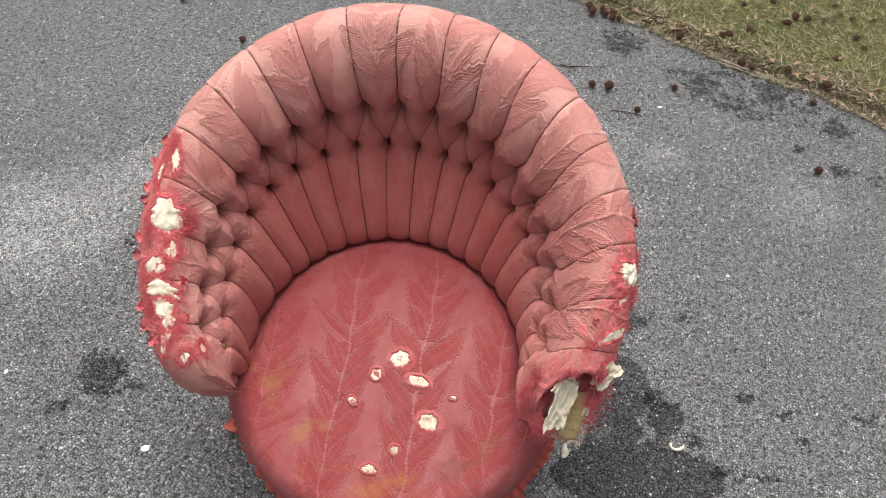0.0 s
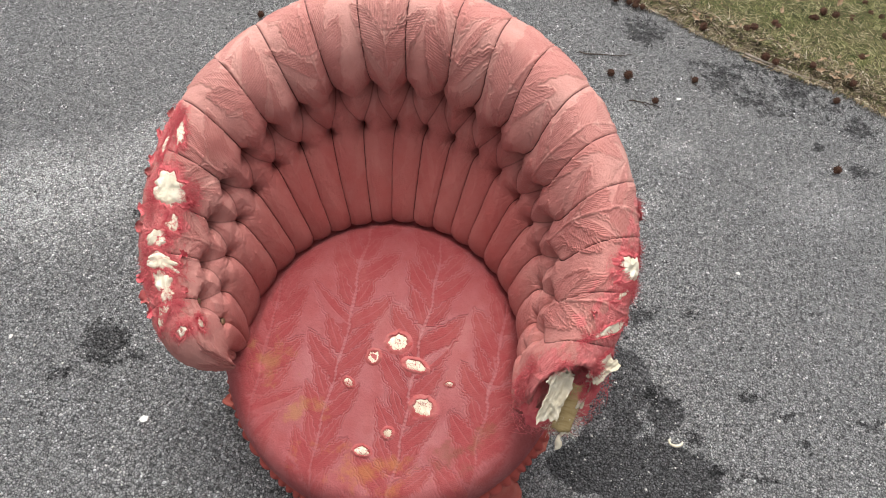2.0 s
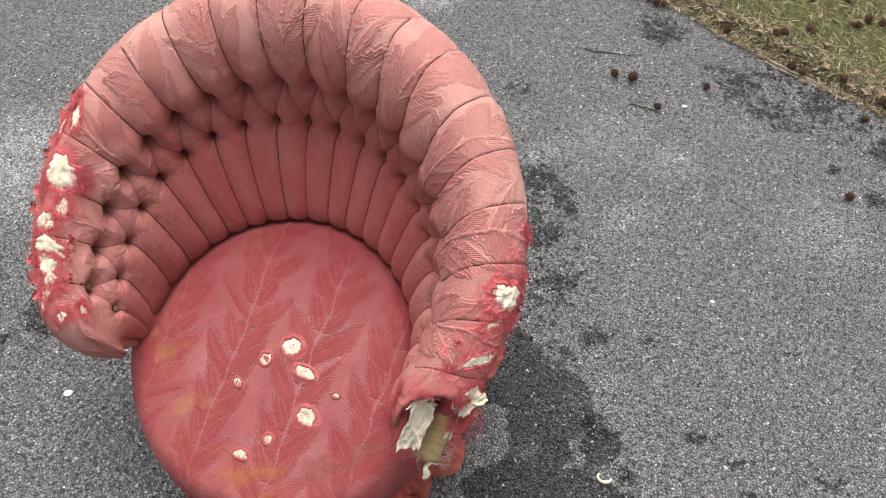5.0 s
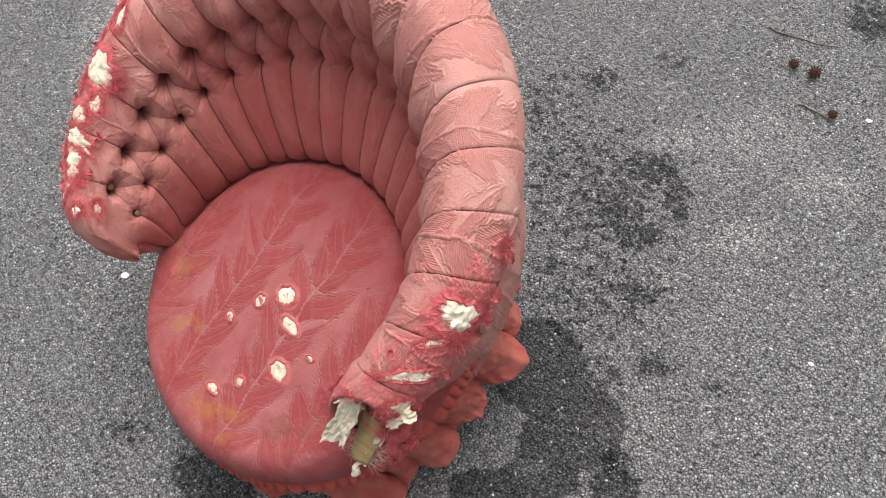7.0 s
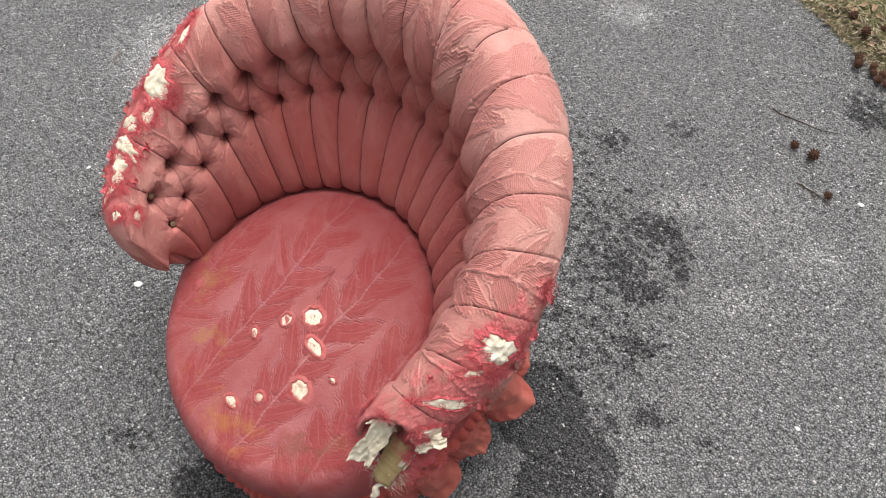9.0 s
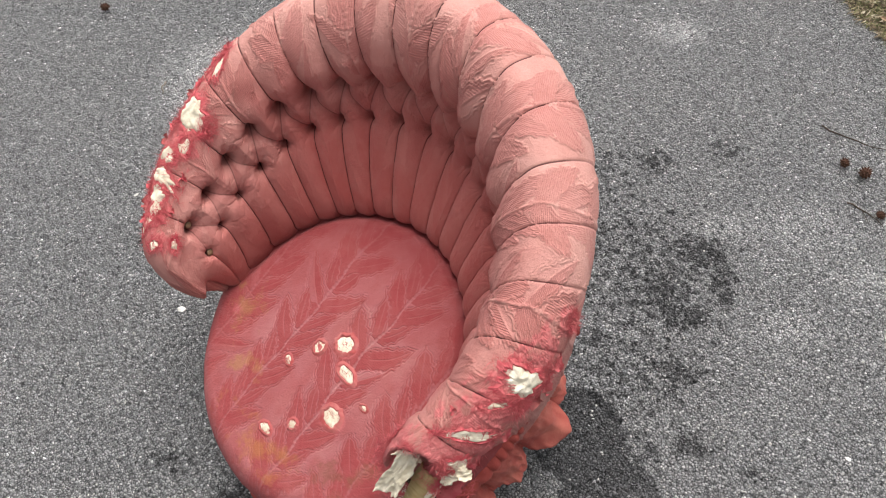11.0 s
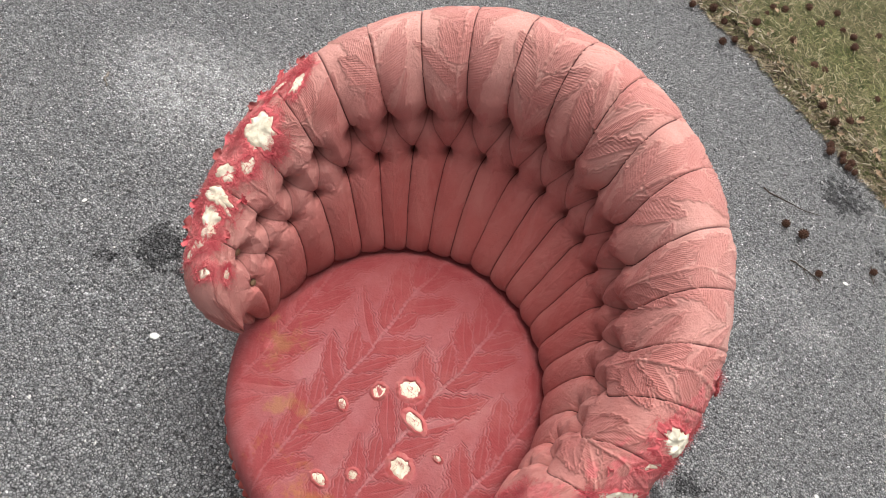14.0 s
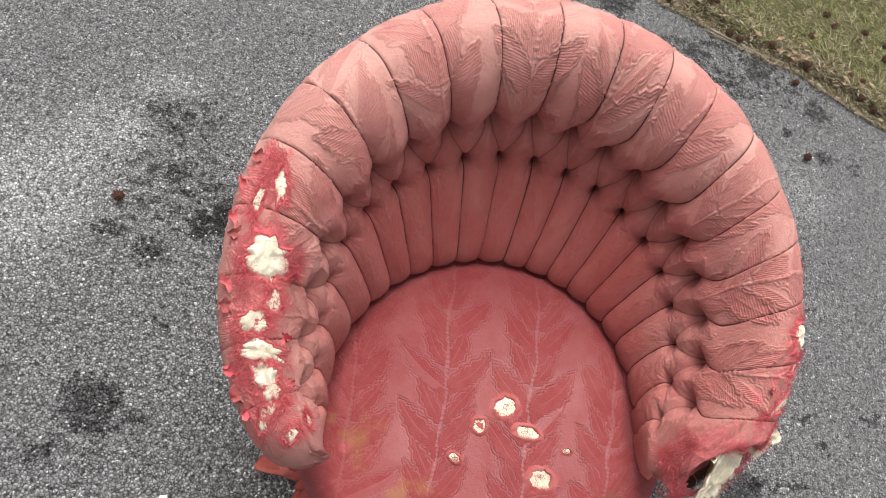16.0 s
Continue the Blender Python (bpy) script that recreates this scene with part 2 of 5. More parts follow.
def marks(x, y, spots, soft):
    """How strongly each place of the ground is marked, 0 to 1."""
    out = np.zeros(np.shape(x))
    for cx, cy, rx, ry, rot, strong in spots:
        c, s = math.cos(radians(rot)), math.sin(radians(rot))
        d = np.hypot(((x - cx) * c + (y - cy) * s) / rx, ((y - cy) * c - (x - cx) * s) / ry)
        out = np.maximum(out, strong * smooth(1 + soft, 1 - soft, d))
    return out


def asphalt_material():
    n = Nodes("asphalt")
    co = n.coords()
    wob = n.t.nodes.new("ShaderNodeTexNoise")
    n.put(wob.inputs["Vector"], co)
    wob.inputs["Scale"].default_value, wob.inputs["Detail"].default_value = 110, 3
    warp = n.mix(0.006, co, wob.outputs["Color"], "ADD")
    cells = n.voronoi(warp, 180)
    joint = n.voronoi(warp, 180, "DISTANCE_TO_EDGE")
    fine = n.voronoi(warp, 390)
    # every stone lies at a slant of its own
    off = n.t.nodes.new("ShaderNodeVectorMath")
    off.operation = "SUBTRACT"
    n.put(off.inputs[0], warp)
    n.put(off.inputs[1], cells.outputs["Position"])
    lean = n.t.nodes.new("ShaderNodeVectorMath")
    lean.operation = "SUBTRACT"
    n.put(lean.inputs[0], cells.outputs["Color"])
    lean.inputs[1].default_value = (0.5, 0.5, 0.5)
    slant = n.t.nodes.new("ShaderNodeVectorMath")
    slant.operation = "DOT_PRODUCT"
    n.put(slant.inputs[0], off.outputs[0])
    n.put(slant.inputs[1], lean.outputs[0])
    tone = n.ramp(cells.outputs["Color"], ((0.0, 0.09), (0.35, 0.15), (0.65, 0.23), (0.86, 0.34), (0.94, 0.60), (0.99, 1.0)))
    tone2 = n.ramp(fine.outputs["Color"], ((0.0, 0.09), (0.5, 0.20), (0.90, 0.34), (0.98, 0.9)))
    stone = n.mix(1.0, n.mix(0.28, tone, tone2), (2.34, 2.33, 2.34), "MULTIPLY")
    tar = n.ramp(n.noise(co, 120, 4, 0.7), ((0.40, 1.0), (0.47, 0.0)))
    col = n.mix(n.math("MULTIPLY", tar, 0.65), stone, (0.035, 0.035, 0.036))
    gap = n.math("MULTIPLY", n.ramp(joint.outputs["Distance"], ((0.03, 1.0), (0.14, 0.0))), n.ramp(n.noise(co, 75, 3, 0.6), ((0.38, 0.7), (0.58, 1.0))))
    col = n.mix(gap, col, (0.026, 0.026, 0.027))
    col = n.mix(n.ramp(n.noise(co, 2.2, 4, 0.6), ((0.3, 0.0), (0.75, 0.45))), col, n.mix(1.0, col, (1.28, 1.27, 1.24), "MULTIPLY"))
    col = n.mix(n.ramp(n.noise(co, 60, 4, 0.7), ((0.35, 0.45), (0.55, 0.0))), col, n.mix(1.0, col, (0.5, 0.5, 0.5), "MULTIPLY"))
    # dark pitted spots: ragged islands, thick where the marks are strong
    rag = n.noise(co, 46, 7, 0.80)
    dark = n.ramp(n.math("MULTIPLY_ADD", n.attr("stain"), 0.275, rag), ((0.635, 0.0), (0.685, 1.0)))
    # next, damp ground and the chair's painted shadow share one darkening mask
    damp_shade = n.ramp(n.math("MULTIPLY_ADD", n.attr("damp_shade"), 0.5, n.noise(co, 22, 5, 0.7)), ((0.64, 0.0), (0.72, 1.0)))
    pale = n.math("MULTIPLY", n.attr("pale"), n.ramp(n.noise(co, 16, 5, 0.7), ((0.30, 0.35), (0.65, 1.0))))
    col = n.mix(n.math("MULTIPLY", damp_shade, 0.9), col, n.mix(1.0, col, (0.32, 0.32, 0.33), "MULTIPLY"))
    col = n.mix(pale, col, n.mix(1.0, col, (2.3, 2.28, 2.26), "MULTIPLY"))
    grit = n.noise(co, 90, 3, 0.65)
    col = n.mix(n.math("MULTIPLY", dark, n.ramp(grit, ((0.40, 0.95), (0.60, 0.6)))), col, n.mix(1.0, col, (0.20, 0.20, 0.205), "MULTIPLY"))
    h = n.math("SUBTRACT", n.math("MULTIPLY", tone, 0.5), n.math("MULTIPLY", tar, 0.45))
    h = n.math("MULTIPLY_ADD", fine.outputs["Distance"], -0.4, h)
    h = n.math("MULTIPLY_ADD", cells.outputs["Distance"], -0.80, h)
    h = n.math("MULTIPLY_ADD", slant.outputs["Value"], 190.0, h)
    nor = n.bump(h, 1.0, 0.020)
    return n.done(col, n.ramp(cells.outputs["Color"], ((0, 0.36), (1, 0.58))), nor, Specular_IOR_Level=n.math("MULTIPLY_ADD", n.math("MAXIMUM", dark, n.math("MULTIPLY", damp_shade, 0.7)), -0.65, 0.8))


def fabric_material(name, plain, leaf, pale_plain, pale_leaf, stain=None):
    """Woven cloth with damask leaves, paler where bleached and where light is painted in."""
    n = Nodes(name)
    co = n.coords()
    tone, fade_light = n.attr("tone"), n.attr("fade_light")
    blotch = n.noise(co, 9, 4, 0.6)
    f = n.math("MULTIPLY_ADD", n.math("SUBTRACT", blotch, 0.5), 0.7, fade_light)
    f = n.ramp(f, ((0.0, 0.0), (1.0, 1.0)))
    # fine ribs across the woven leaves
    wander = n.math("MULTIPLY", n.noise(co, 220, 2, 0.5), 5.0)
    rib = n.math("MULTIPLY", n.math("MULTIPLY_ADD", n.math("SINE", n.math("ADD", n.attr("phase"), wander)), 0.5, 0.5), n.attr("rib"))
    tone = n.math("SUBTRACT", tone, n.math("MULTIPLY", rib, 0.42))
    col = n.mix(tone, n.mix(f, plain, pale_plain), n.mix(f, leaf, pale_leaf))
    col = n.mix(n.ramp(n.noise(co, 30, 4, 0.7), ((0.35, 0.0), (0.75, 0.30))), col, n.mix(1.0, col, (0.80, 0.70, 0.64), "MULTIPLY"))
    col = n.mix(n.math("MULTIPLY", n.attr("nap"), 0.85), col, n.mix(n.noise(co, 160, 3, 0.7), (0.50, 0.065, 0.085), (0.60, 0.24, 0.22)))
    # dark seam thread, and shade painted as a line along the diagonal creases
    line = n.ramp(n.math("ABSOLUTE", n.attr("line_off")), ((0.007, 1.0), (0.022, 0.0)))
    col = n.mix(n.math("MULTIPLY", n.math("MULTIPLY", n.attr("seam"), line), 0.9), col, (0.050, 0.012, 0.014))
    if stain:
        col = stain(n, co, col)
    fibre = n.noise(co, 900, 3, 0.7)
    nor = n.bump(fibre, 0.35, 0.0012)
    nor = n.bump(n.noise(co, 150, 5, 0.7), 0.6, 0.0032, nor)
    nor = n.bump(rib, 0.6, 0.0012, nor)
    col = n.mix(n.math("MULTIPLY", fibre, 0.3), col, n.mix(1.0, col, (0.72, 0.68, 0.68), "MULTIPLY"))
    return n.done(col, 0.92, nor, Specular_IOR_Level=0.12, Sheen_Weight=0.05, Sheen_Roughness=0.5)


SEAT_STAINS = ((-0.18, -0.15, 0.05, 0.035, (0.30, 0.15, 0.06)), (-0.09, -0.22, 0.045, 0.03, (0.34, 0.17, 0.07)), (0.06, -0.30, 0.12, 0.035, (0.36, 0.15, 0.05)),
               (0.17, -0.25, 0.05, 0.03, (0.17, 0.07, 0.045)), (0.22, -0.20, 0.03, 0.03, (0.2, 0.08, 0.05)))


def blob(n, co, x, y, rx, ry, ragged, soft=0.35):
    """A ragged spot on the cloth, 1 inside and 0 outside."""
    off = n.t.nodes.new("ShaderNodeVectorMath")
    off.operation = "SUBTRACT"
    n.put(off.inputs[0], co)
    off.inputs[1].default_value = (x, y, 0)
    sc = n.t.nodes.new("ShaderNodeVectorMath")
    sc.operation = "MULTIPLY"
    n.put(sc.inputs[0], off.outputs[0])
    sc.inputs[1].default_value = (1 / rx, 1 / ry, 0)
    ln = n.t.nodes.new("ShaderNodeVectorMath")
    ln.operation = "LENGTH"
    n.put(ln.inputs[0], sc.outputs[0])
    d = n.math("MULTIPLY_ADD", n.math("SUBTRACT", ragged, 0.5), 5.5, n.math("ADD", ln.outputs["Value"], 0.22))
    return n.ramp(d, ((0.0, 1.0), (1.0 - soft, 1.0), (1.0, 0.0)))


def seat_stain(n, co, col):
    rag = n.noise(co, 28, 4, 0.65)
    for x, y, rx, ry, tint in SEAT_STAINS:
        b = blob(n, co, x, y, rx, ry, rag, 0.8)
        col = n.mix(n.math("MULTIPLY", b, 0.52), col, tint)
    return col


def simple_material(name, a, b, scale, rough=0.9, bump=0.3, dist=0.003, detail=4, stretch=None):
    n = Nodes(name)
    co = n.coords()
    if stretch:
        m = n.t.nodes.new("ShaderNodeMapping")
        m.inputs["Scale"].default_value = stretch
        n.put(m.inputs["Vector"], co)
        co = m.outputs[0]
    f = n.noise(co, scale, detail, 0.65)
    rnd = n.t.nodes.new("ShaderNodeObjectInfo").outputs["Random"]
    col = n.mix(n.ramp(f, ((0.3, 0.0), (0.7, 1.0))), a, b)
    col = n.mix(n.math("MULTIPLY", rnd, 0.35), col, n.mix(1.0, col, (0.6, 0.58, 0.55), "MULTIPLY"))
    return n.done(col, rough, n.bump(n.noise(co, scale * 4, 4, 0.7), bump, dist), Specular_IOR_Level=0.2)


M_ASPHALT = asphalt_material()
PLAIN, LEAF = (0.43, 0.122, 0.108), (0.365, 0.072, 0.066)
PALE_PLAIN, PALE_LEAF = (0.62, 0.365, 0.315), (0.445, 0.180, 0.162)
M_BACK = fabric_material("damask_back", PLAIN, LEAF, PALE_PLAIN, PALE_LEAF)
M_SEAT = fabric_material("damask_seat", (0.380, 0.158, 0.160), (0.262, 0.046, 0.048), PALE_PLAIN, PALE_LEAF, seat_stain)
M_SKIRT = fabric_material("skirt_cloth", (0.41, 0.098, 0.080), (0.35, 0.062, 0.052), (0.53, 0.185, 0.140), (0.46, 0.120, 0.092))
M_BATTING = simple_material("cotton_batting", (0.79, 0.735, 0.61), (0.66, 0.58, 0.43), 45, 0.9, 0.4, 0.003)
M_FRAY = simple_material("frayed_thread", (0.50, 0.07, 0.09), (0.58, 0.16, 0.16), 60, 0.9, 0.2, 0.001)
M_RIM = simple_material("torn_cloth", (0.34, 0.060, 0.060), (0.43, 0.150, 0.140), 70, 0.9, 0.3, 0.001)
M_WOOD = simple_material("old_board", (0.30, 0.21, 0.09), (0.46, 0.35, 0.18), 30, 0.8, 0.3, 0.002, 4, (1, 6, 1))
M_BUTTON = simple_material("button_metal", (0.16, 0.10, 0.06), (0.26, 0.17, 0.10), 80, 0.5, 0.2, 0.001)
M_CORE = simple_material("dark_inside", (0.05, 0.03, 0.02), (0.09, 0.055, 0.03), 20, 0.95)

# ---------------------------------------------------------------- ground
def ground():
    """One sheet to the horizon, finely cut round the chair."""
    far = np.array([3.5, 6, 12, 30, 80, 200, 400])
    xs = np.concatenate([-far[::-1], np.arange(-2.0, 2.4, 0.0145), far])
    ys = np.concatenate([-far[::-1], np.arange(-0.1, 2.7, 0.0145), far])
    X, Y = np.meshgrid(xs, ys)
    ob = sheet("ground", np.stack([X, Y, 0 * X], -1), material=M_ASPHALT)
    for key, spots, soft in (("stain", STAINS_LEFT + STAINS_ARM + STAINS_LAWN + STAINS_FRONT, 0.85), ("damp_shade", DAMP_SHADE, 0.35), ("pale", PALE, 0.75)):
        at = ob.data.attributes.new(key, "FLOAT", "POINT")
        at.data.foreach_set("value", np.ascontiguousarray(marks(X, Y, spots, soft), dtype=np.float32).ravel())
    return tagged(ob, "grey worn asphalt driveway with dark stains and pale patches", "ground", "", "structure")


ground()

# ---------------------------------------------------------------- chair
CHAIR = Matrix(((0.99333, -0.03327, -0.11037, 0.0899), (0.0, 0.95744, -0.28863, 0.8517), (0.11527, 0.28671, 0.95106, 0.3172), (0, 0, 0, 1)))
chair = new("tub_chair")
chair.matrix_world = CHAIR
chair.empty_display_size = 0.1
tagged(chair, "worn pink damask button-tufted tub chair with torn arms", "armchair")
PLEAT = 0.061  # width of a pleat in metres at the buttons
U_LEFT, U_RIGHT, CAP = -9.2, 9.25, 1.5   # the arms round off past these pleats


def eased(x, xs, ys, reach):
    """A table read with its corners rounded off."""
    return sum(np.interp(x + reach * d, xs, ys) for d in (-1.0, -0.5, 0.0, 0.5, 1.0)) / 5


# angle round the chair of every other pleat
TURN_U = (-13, -9.5, -8.5, -7.5, -6.5, -5.5, -4.5, -3, -1, 1, 3, 5, 6, 7, 8.5, 9.5, 13)
TURN_A = (-158, -117.5, -105, -91.5, -78, -65, -53, -35.2, -11.4, 10.6, 31, 53.5, 63.5, 75, 92.5, 104.5, 146)
# height and reach of the two rows of buttons, by angle
UP_A = (-118, -99, -86, -72, -58, -35, -11, 0, 20, 42, 60, 75, 90, 105, 120)
UP_H = (0.138, 0.151, 0.167, 0.184, 0.188, 0.191, 0.193, 0.190, 0.181, 0.170, 0.152, 0.140, 0.126, 0.110, 0.100)
UP_R = (0.282, 0.266, 0.265, 0.271, 0.279, 0.289, 0.299, 0.304, 0.303, 0.297, 0.296, 0.290, 0.288, 0.287, 0.287)
LOW_A = (-117, -104, -90, -77, -64, -41, -17, -5, 5, 26, 48, 60, 71, 81, 94, 115)
LOW_H = (0.086, 0.099, 0.111, 0.123, 0.130, 0.132, 0.128, 0.121, 0.116, 0.116, 0.110, 0.104, 0.092, 0.081, 0.071, 0.068)
LOW_R = (0.262, 0.248, 0.244, 0.246, 0.253, 0.259, 0.263, 0.268, 0.269, 0.269, 0.267, 0.269, 0.270, 0.267, 0.269, 0.268)


def turn(u):
    """Angle round the chair, in radians, of a place counted in pleats."""
    return np.radians(eased(u, TURN_U, TURN_A, 0.5))


def profile(a):
    """Control points (r, h) of the back's section at angle a; seat edge, buttons, roll and outer side."""
    k = (1 - np.cos(a)) / 1.26
    deg = np.degrees(a)
    # foot of the inner wall lies on a circle in front of the middle
    cx, cy, R = 0.015, -0.09, 0.238
    sx, sy = np.sin(a), np.cos(a)
    dot = cx * sx + cy * sy
    rb = dot + np.sqrt(np.maximum(dot * dot - (cx * cx + cy * cy - R * R), 0))
    hl, rl = eased(deg, LOW_A, LOW_H, 8), eased(deg, LOW_A, LOW_R, 8)
    hu, ru = eased(deg, UP_A, UP_H, 8), eased(deg, UP_A, UP_R, 8)
    west, east = smooth(-15, -80, deg), smooth(15, 80, deg)
    rc, hc, rr = 0.379 - 0.050 * k + 0.003 * sx - 0.013 * west + 0.006 * east, 0.245 - 0.102 * k + 0.010 * west - 0.002 * east, 0.072 - 0.021 * k
    bulge = 0.023 - 0.013 * np.clip(k, 0, 1)
    tr, th = rc - ru, hc + rr - hu              # from the upper button to the crown of the roll
    ln = np.hypot(tr, th)
    pts = [(rb + 0.035, -0.055 + 0 * a), (rb + 0.010, -0.024 + 0 * a), (rb + 0.003, 0.008 + 0 * a), ((rb + rl) / 2 - 0.002, hl / 2 + 0.006), (rl, hl), (ru, hu)]
    for f, b in ((0.3, 0.75), (0.68, 0.9)):
        pts.append((ru + tr * f - th / ln * bulge * b, hu + th * f + tr / ln * bulge * b))
    for d in (88, 56, 24, -8, -40, -70):
        c, s = math.cos(radians(d)), math.sin(radians(d))
        pts.append((rc + rr * c, hc + rr * s))
    pts.append((rc + 0.005, hc - rr - 0.06))
    pts.append((rc - 0.015, -0.06 + 0 * a))
    pts.append((rc - 0.03, -0.16 + 0 * a))
    return pts, (rc - 0.025, hc * 0.45)


KNOTS = np.array([-0.5, -0.2, 0.08, 0.5, 1.0, 2.0] + [2 + 0.125 * i for i in range(1, 9)] + [3.35, 3.7, 4.0])


def section(a, v):
    """Smooth section through the control points, for rows v and the angles a of each row."""
    pts, mid = profile(a)
    R = np.stack([p[0] + 0 * a for p in pts])
    H = np.stack([p[1] + 0 * a for p in pts])
    row = np.arange(len(v))
    i = np.clip(np.searchsorted(KNOTS, v, side="right") - 1, 1, len(KNOTS) - 3)
    t = (v - KNOTS[i]) / (KNOTS[i + 1] - KNOTS[i])
    out = []
    for A in (R, H):
        g = lambda o: A[np.clip(i + o, 0, len(KNOTS) - 1)[:, 0], row]
        k = lambda o: KNOTS[np.clip(i + o, 0, len(KNOTS) - 1)]
        p0, p1, p2, p3 = g(-1), g(0), g(1), g(2)
        m1 = (p2 - p0) / (k(1) - k(-1)) * (k(1) - k(0))
        m2 = (p3 - p1) / (k(2) - k(0)) * (k(1) - k(0))
        t2, t3 = t * t, t * t * t
        out.append((2 * t3 - 3 * t2 + 1) * p1 + (t3 - 2 * t2 + t) * m1 + (-2 * t3 + 3 * t2) * p2 + (t3 - t2) * m2)
    return out[0], out[1], mid


def tuft(u, v):
    """Depth of the padding over its seams, in metres, and nearness to a button."""
    w = np.abs(u)
    # the seams lean over one way as they leave the buttons and swing back over the roll
    u = u - np.where(u > -0.5, smooth(-0.5, 2.0, u) * (0.30 * smooth(2.02, 2.16, v) - 0.75 * np.maximum(v - 2.2, 0)), 0) + 0.3 * smooth(0.5, -1.5, u) * np.maximum(v - 2.05, 0)
    w = np.abs(u)
    fr = np.abs(u - np.round(u))              # 0 over an upper button, 0.5 over a lower one
    x = fr * PLEAT
    xr = np.where(w > 9.5, np.minimum(w - 9, 1), fr) * PLEAT   # past the last button the roll has no seam
    half = 0.5 * PLEAT
    y = np.where(v < 1, (v - 1) * 0.15, np.where(v < 2, (v - 1) * 0.078, 0.078 + (v - 2) * 0.33))
    xl = np.where(w > 9.5, (w - 9.5) * PLEAT, half - x)
    d_low = np.hypot(xl, np.maximum(y, 0))
    d_roll = np.hypot(xr, np.maximum(0.078 - y, 0))
    # diagonal from the lower button to the upper one
    ax, ay, bx, by = half, 0.0, 0.0, 0.078
    tt = np.clip(((x - ax) * (bx - ax) + (y - ay) * (by - ay)) / ((bx - ax) ** 2 + (by - ay) ** 2), 0, 1)
    d_dia = np.hypot(x - ax - tt * (bx - ax), y - ay - tt * (by - ay)) + np.where(w > 9.5, 0.05, 0.0)
    d = np.minimum(np.minimum(d_low, d_roll), d_dia + 0.003)
    amp = np.interp(v, [-0.5, 0, 0.5, 1, 1.5, 2, 2.12, 2.25, 2.4, 2.8, 3.2, 4], [0.006, 0.0065, 0.0070, 0.010, 0.012, 0.015, 0.014, 0.0068, 0.0020, 0.0007, 0.0004, 0])
    amp = amp * (1 - 0.45 * smooth(5.5, 7.5, w) * smooth(0.9, 1.2, v)) * np.where(v > 2, 1 - 0.8 * smooth(3.5, 6.0, w) * smooth(2.0, 2.2, v), 1.0)
    puff = amp * (1 - (1 - np.clip(d / half, 0, 1)) ** 2.1)
    crease = -0.0020 * np.exp(-(d / 0.0014) ** 2) * np.interp(v, [0, 1, 2, 2.3, 3, 3.3], [1, 1, 1, 1, 0.9, 0])
    bl = np.hypot(xl, y)
    bu = np.hypot(xr, y - 0.078)
    pit = -0.012 * np.exp(-(bl / 0.015) ** 2) - 0.024 * np.exp(-(bl / 0.0065) ** 2) - 0.019 * np.exp(-(bu / 0.019) ** 2) - 0.034 * np.exp(-(bu / 0.0085) ** 2)
    # fine creases that run out from each button
    low = bl < bu
    sx = np.where(low, (u - 0.5 - np.round(u - 0.5)) * PLEAT, (u - np.round(u)) * PLEAT)
    sy = np.where(low, y, y - 0.078)
    bd = np.minimum(bl, bu)
    key = np.where(low, np.round(u - 0.5) * 7.3, np.round(u) * 5.1 + 100)
    ray = np.abs(vnoise(np.arctan2(sy, sx) * 3.4 + key, bd * 22 + key, 77))
    near = np.exp(-(bd / 0.032) ** 2) * np.exp(-(ray / 0.13) ** 2) * smooth(0.005, 0.012, bd)
    line = np.minimum(np.minimum(d_low, d_roll), d_dia + 0.0008)
    return puff + crease + pit, near, bd, line, u


def back_surface(U, V, ends=True, padded=True):
    """Points of the back for columns U (pleats, may pass the ends) and rows V."""
    u = U[None, :]
    over = np.maximum(np.maximum(U_LEFT - U, U - U_RIGHT), 0)
    v = V[:, None]
    # the channels spread as they come down to the seat
    spread = np.sign(U) * np.interp(np.abs(U), [0, 0.5, 1.5, 2.5, 3.5, 4.5, 8.6, 9.6, 11], [0, 2.2, 5.2, 8.0, 9.6, 9.6, 8.5, 4, 1])
    # the far end of one arm is a bulb: its lower rows end sooner
    cut = np.where(U < U_LEFT, over, 0)[None, :] * np.interp(v, [-0.4, 0.5, 1.2, 2.0, 2.45, 2.9, 3.4, 4], [0.60, 0.42, 0.25, 0.10, 0.0, 0.0, 0.2, 0.5])
    a = turn(u + cut) + np.radians(spread)[None, :] * np.clip(1 - v, 0, 1) ** 1.3
    r, h, mid = section(a, v)
    dr, dh = np.gradient(r, axis=0), np.gradient(h, axis=0)
    ln = np.hypot(dr, dh) + 1e-9
    nr, nh = -dh / ln, dr / ln
    if padded:
        depth, near = tuft(u + 0 * v, v + 0 * u)[:2]
        wr = fnoise(u * 1.4 + 0 * v, v * 3.0 + 0 * u, 3, 2)
        crumple = np.abs(fnoise(u * 3.1 + v * 0.7, v * 9.0 - u * 0.9, 21, 3))
        depth = depth + 0.0013 * wr - 0.0024 * near + 0.0016 * np.minimum(crumple, 0.3) * np.interp(v, [0, 0.8, 2.2, 2.6], [0.5, 1, 1, 0.3])
        depth = depth * np.interp(over, [0.4, CAP], [1, 0.3])[None, :]
        r, h = r + nr * depth, h + nh * depth
    # rounded ends of the arms
    e = np.clip(over / CAP, 0, 1)
    k = np.maximum(1 - e ** np.where(U > 0, 2.1, 3.4), 0) ** 0.5
    r = mid[0] + (r - mid[0]) * k
    h = mid[1] + (h - mid[1]) * k
    return np.stack([r * np.sin(a), r * np.cos(a), h], -1)


